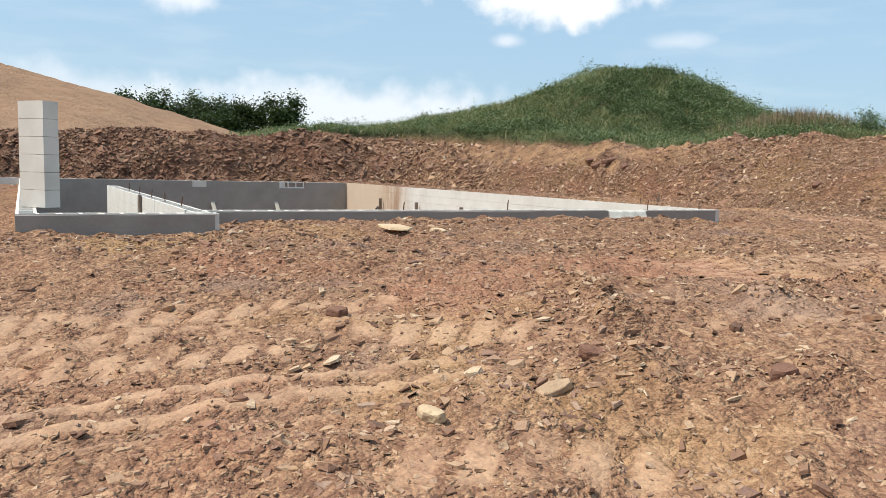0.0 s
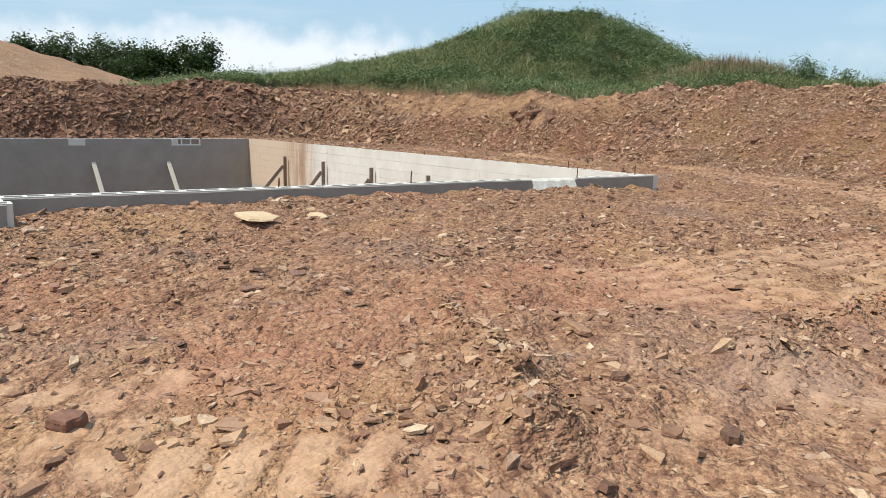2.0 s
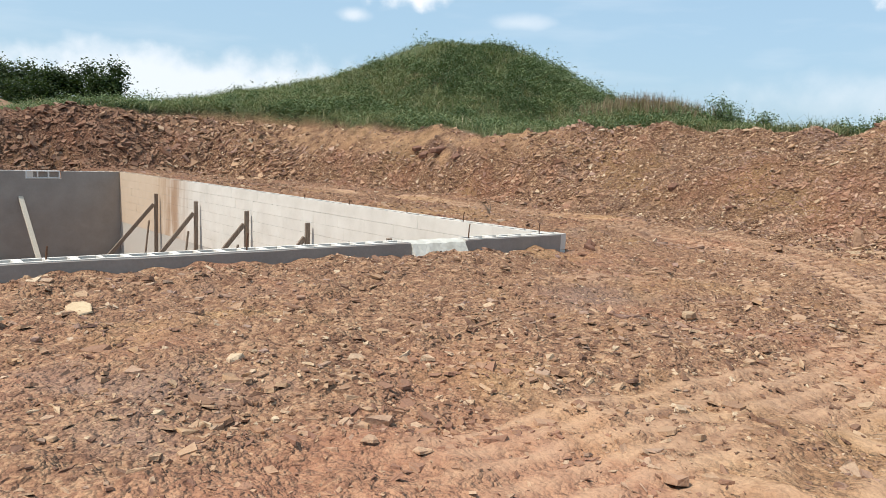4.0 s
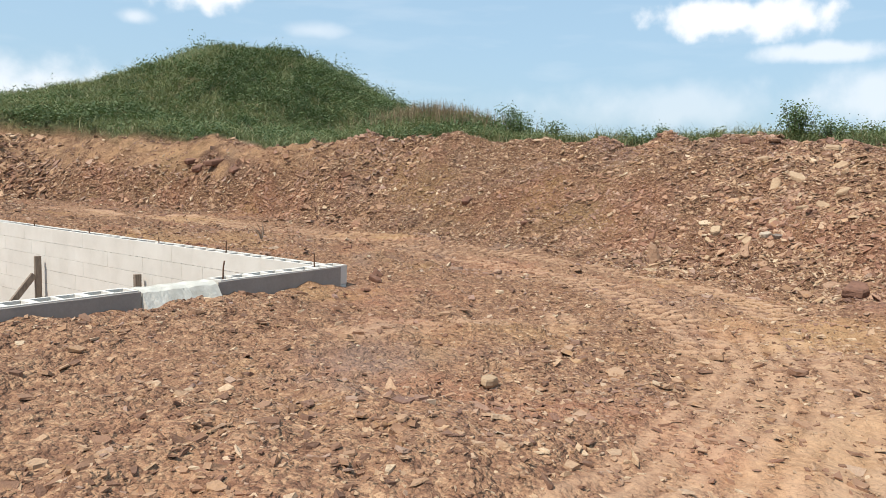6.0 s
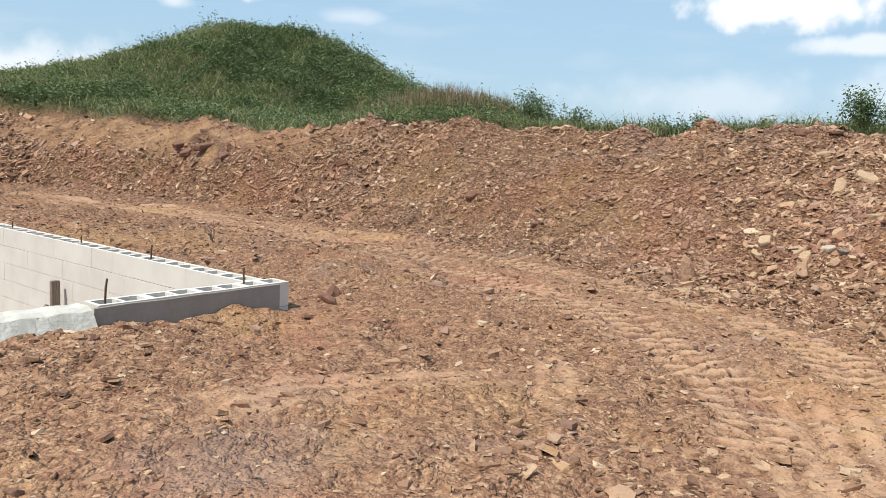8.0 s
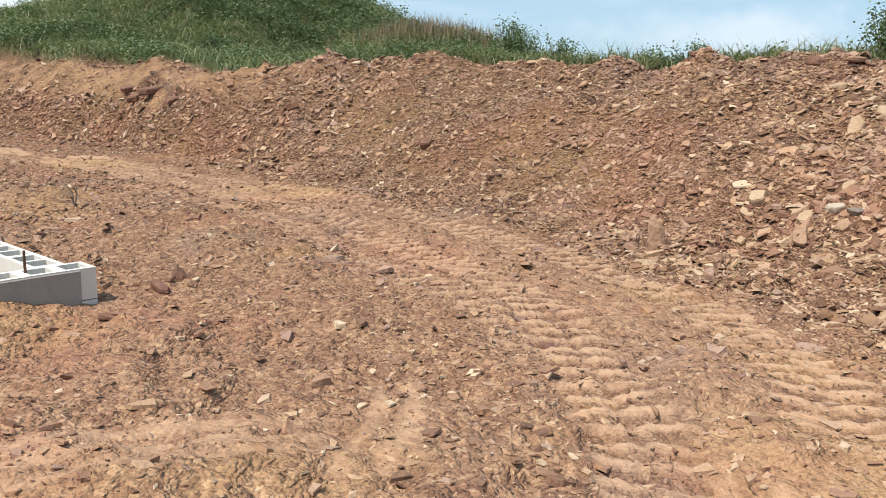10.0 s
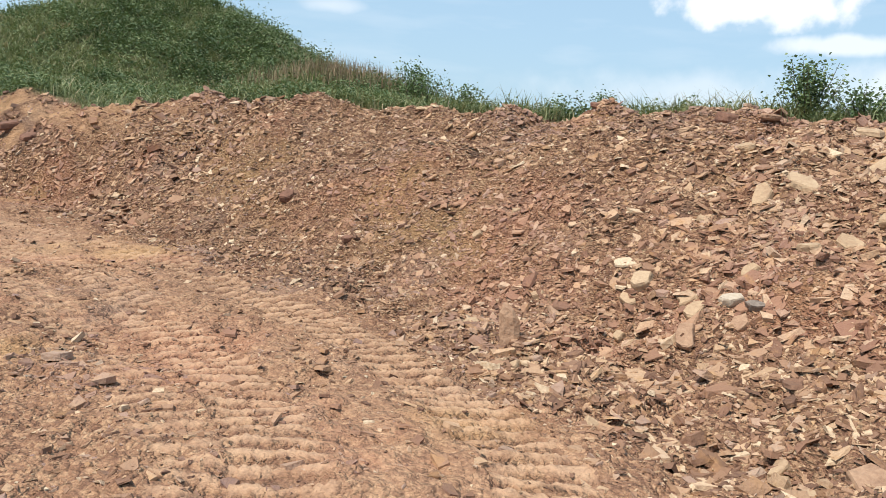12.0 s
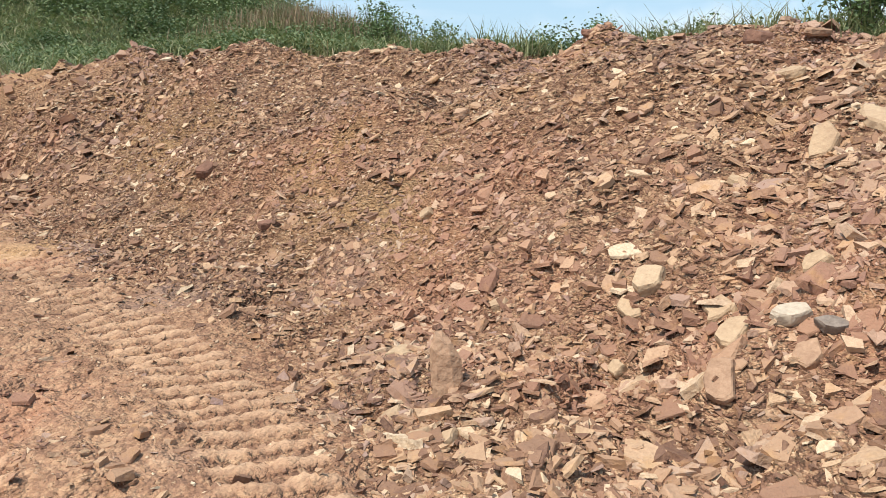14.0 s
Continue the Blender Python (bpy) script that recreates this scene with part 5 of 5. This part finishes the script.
# ---- loose shale ----
def shards(name, rng, x, y, size, tilt, label, sink=0.3, level=0.0, corners=4):
    """Thin irregular plates as one mesh; level 1 lays them flat, 0 along the slope."""
    n = len(x)
    z = terrain(x, y)[0]
    e = 0.12
    zx = (terrain(x + e, y, False)[0] - terrain(x - e, y, False)[0]) / (2 * e)
    zy = (terrain(x, y + e, False)[0] - terrain(x, y - e, False)[0]) / (2 * e)
    keep = (1 - level) * rng.uniform(0.3, 1.7, n)
    nrm = np.stack([-zx * keep + rng.normal(0, 1, n) * tilt, -zy * keep + rng.normal(0, 1, n) * tilt, np.ones(n)], 1)
    nrm /= np.linalg.norm(nrm, axis=1, keepdims=True)
    a = rng.uniform(0, math.tau, n)
    u = np.cross(nrm, np.stack([np.cos(a), np.sin(a), np.zeros(n)], 1))
    u /= np.linalg.norm(u, axis=1, keepdims=True)
    w = np.cross(nrm, u)
    long, thick = rng.uniform(0.35, 0.95, n), rng.uniform(0.06, 0.2, n)
    c = corners
    ang = (np.arange(c)[None, :] + rng.uniform(-0.42, 0.42, (n, c))) * math.tau / c
    rad = size[:, None] * rng.uniform(0.5, 1.2, (n, c)) / 2
    cu, cw = np.cos(ang) * rad, np.sin(ang) * rad * long[:, None]
    centre = np.stack([x, y, z], 1) - nrm * (sink * thick * size)[:, None]
    spread = cu[..., None] * u[:, None, :] + cw[..., None] * w[:, None, :]
    flat = centre[:, None, :] + 0.95 * spread
    top = centre[:, None, :] + rng.uniform(0.75, 1.0, (n, c, 1)) * spread + (nrm * (thick * size)[:, None])[:, None, :]
    top += nrm[:, None, :] * (rng.uniform(-0.6, 0.45, (n, c)) * (thick * size)[:, None])[..., None]
    v = np.concatenate([flat, top], 1).reshape(-1, 3)
    b = np.arange(n)[:, None] * 2 * c
    sides = np.concatenate([b + np.array([[i, (i + 1) % c, c + (i + 1) % c, c + i]]) for i in range(c)])
    ob = new(name, mesh_from(name, v, [sides, b + np.arange(c, 2 * c)[None, :]], SHARD_MAT))
    return tagged(ob, label, "stones", kind="stuff")


def scatter(rng, count, x0, x1, y0, y1, want):
    """Random places where want (bank, ground or both) holds."""
    x, y = rng.uniform(x0, x1, count), rng.uniform(y0, y1, count)
    _, packed, clay, grass, bank, _ = terrain(x, y, False)
    chance = (1 - step(0.1, 0.6, grass)) * (1 - 0.82 * np.clip(np.abs(packed) * 1.2, 0, 1)) * (1 - 0.93 * clay)
    chance *= bank if want == "bank" else (1 - bank)
    if want != "bank":
        chance *= 0.35 + 0.65 * step(-0.25, 0.35, vnoise(x * 0.9, y * 0.9, 81))
    keep = (rng.uniform(0, 1, count) < chance) & ~pit_mask(x, y, 0.2)
    return x[keep], y[keep]


def sizes(rng, n, typical, spread, top):
    return np.clip(typical * np.exp(rng.normal(0, spread, n)), typical * 0.35, top)


rng = np.random.default_rng(21)
x, y = scatter(rng, 110000, 2.2, 9.6, -5.6, 4.5, "bank")
coarse = 1 + 0.3 * step(-0.5, -3.0, y + 0.8 * vnoise(x, y, 86))
shards("bank_shale", rng, x, y, sizes(rng, len(x), 0.04, 0.52, 0.15) * coarse, 0.45, "dense broken shale chips covering the bank face", level=0.5)
x, y = scatter(rng, 4200, 3.4, 8.8, -4.8, 4.0, "bank")
coarse = 1 + 0.4 * step(-0.5, -3.0, y + 0.8 * vnoise(x, y, 86))
shards("bank_plates", rng, x, y, sizes(rng, len(x), 0.08, 0.4, 0.18) * coarse, 0.3, "larger flat shale plates lying on the bank face", level=0.45, corners=7)
x, y = scatter(rng, 48000, 3.5, 10, 4.5, 16, "bank")
shards("bank_shale", rng, x, y, sizes(rng, len(x), 0.085, 0.5, 0.3), 0.45, "broken shale chips on the far bank face", level=0.5)
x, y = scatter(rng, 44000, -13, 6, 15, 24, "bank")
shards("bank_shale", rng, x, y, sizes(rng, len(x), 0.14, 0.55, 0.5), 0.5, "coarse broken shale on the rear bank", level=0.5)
x, y = scatter(rng, 26000, -10, 3, -12, -4.5, "bank")
shards("bank_shale", rng, x, y, sizes(rng, len(x), 0.045, 0.55, 0.2), 0.42, "loose shale chips on the low bank", level=0.4)
x, y = scatter(rng, 105000, -10.8, 5.2, -9.2, 0.2, "ground")
shards("ground_shale", rng, x, y, sizes(rng, len(x), 0.032, 0.52, 0.13), 0.3, "small shale chips strewn over the ground")
x, y = scatter(rng, 5200, -9.5, 5.0, -6.6, 0.0, "ground")
shards("ground_plates", rng, x, y, sizes(rng, len(x), 0.075, 0.4, 0.17), 0.16, "flat shale plates lying among the chips on the ground", corners=6)
x, y = scatter(rng, 30000, 0.05, 5.8, 0, 16, "ground")
shards("ground_shale", rng, x, y, sizes(rng, len(x), 0.05, 0.5, 0.18), 0.32, "shale chips beside the foundation")
x, y = scatter(rng, 5000, -13, 4, 16.8, 21, "ground")
shards("ground_shale", rng, x, y, sizes(rng, len(x), 0.1, 0.5, 0.3), 0.3, "shale chips behind the foundation")
x, y = rng.normal(8.52, 0.3, 500), rng.normal(-0.15, 0.3, 500)
shards("rubble_mound", rng, x, y, sizes(rng, 500, 0.075, 0.5, 0.22), 0.5, "small mound of reddish shale rubble on the crest", level=0.5)
x, y = rng.normal(8.35, 0.25, 700), rng.uniform(-4.2, 3.4, 700)
shards("crest_shale", rng, x, y, sizes(rng, 700, 0.08, 0.5, 0.24), 0.35, "flat shale plates lying along the crest", level=0.6)

for line in BERMS:
    t = rng.uniform(0, len(line) - 1.001, 900)
    i = t.astype(int)
    p = np.array(line)
    c = p[i] * (1 - (t - i))[:, None] + p[i + 1] * (t - i)[:, None] + rng.normal(0, 0.13, (900, 2))
    shards("clod_row", rng, c[:, 0], c[:, 1], sizes(rng, 900, 0.034, 0.45, 0.09), 0.6, "row of dark clods and chips turned up by a track")
x, y = rng.uniform(-2.5, 4.6, 60000), rng.uniform(-4.6, 2.4, 60000)
near = (terrain(x, y, False)[4] < 0.5) & ~pit_mask(x, y, 0.25) & (rng.uniform(0, 1, len(x)) < (0.2 + 0.8 * step(-0.3, 0.4, vnoise(x * 1.7, y * 1.7, 83))) * (1 - 0.8 * np.abs(terrain(x, y, False)[1])))
x, y = x[near][:14000], y[near][:14000]
shards("grit", rng, x, y, sizes(rng, len(x), 0.016, 0.35, 0.035), 0.5, "fine shale grit strewn over the packed track")

# single stones of the bank that can be told apart
py_rng = random.Random(31)
VARIANTS = []
for k in range(10):
    bm = rock_bmesh(py_rng, 1.0, py_rng.uniform(0.5, 0.85), py_rng.uniform(0.10, 0.2), 7)
    me = bpy.data.meshes.new("stone")
    bm.to_mesh(me)
    bm.free()
    me.materials.append(STONE_MAT)
    VARIANTS.append(me)
made = 0
while made < 290:
    x, y = py_rng.uniform(3.6, 8.6), py_rng.uniform(-4.6, 2.6)
    z, _, _, grass, bank, _ = (float(q[0]) for q in terrain(np.array([x]), np.array([y])))
    if bank < 0.9 or grass > 0.1 or py_rng.random() > math.exp(-max(0, y + 2.0) * 0.35):
        continue
    s = min(0.22, 0.095 * math.exp(py_rng.gauss(0, 0.4)))
    stone = new("stone", VARIANTS[py_rng.randrange(10)])
    stone.parent = ground
    stone.matrix_basis = lying(x, y, z - 0.03 * s, py_rng.uniform(0, 360), 0.65, py_rng.gauss(0, 12), py_rng.gauss(0, 12)) @ Matrix.Diagonal((s, s, s, 1))
    made += 1
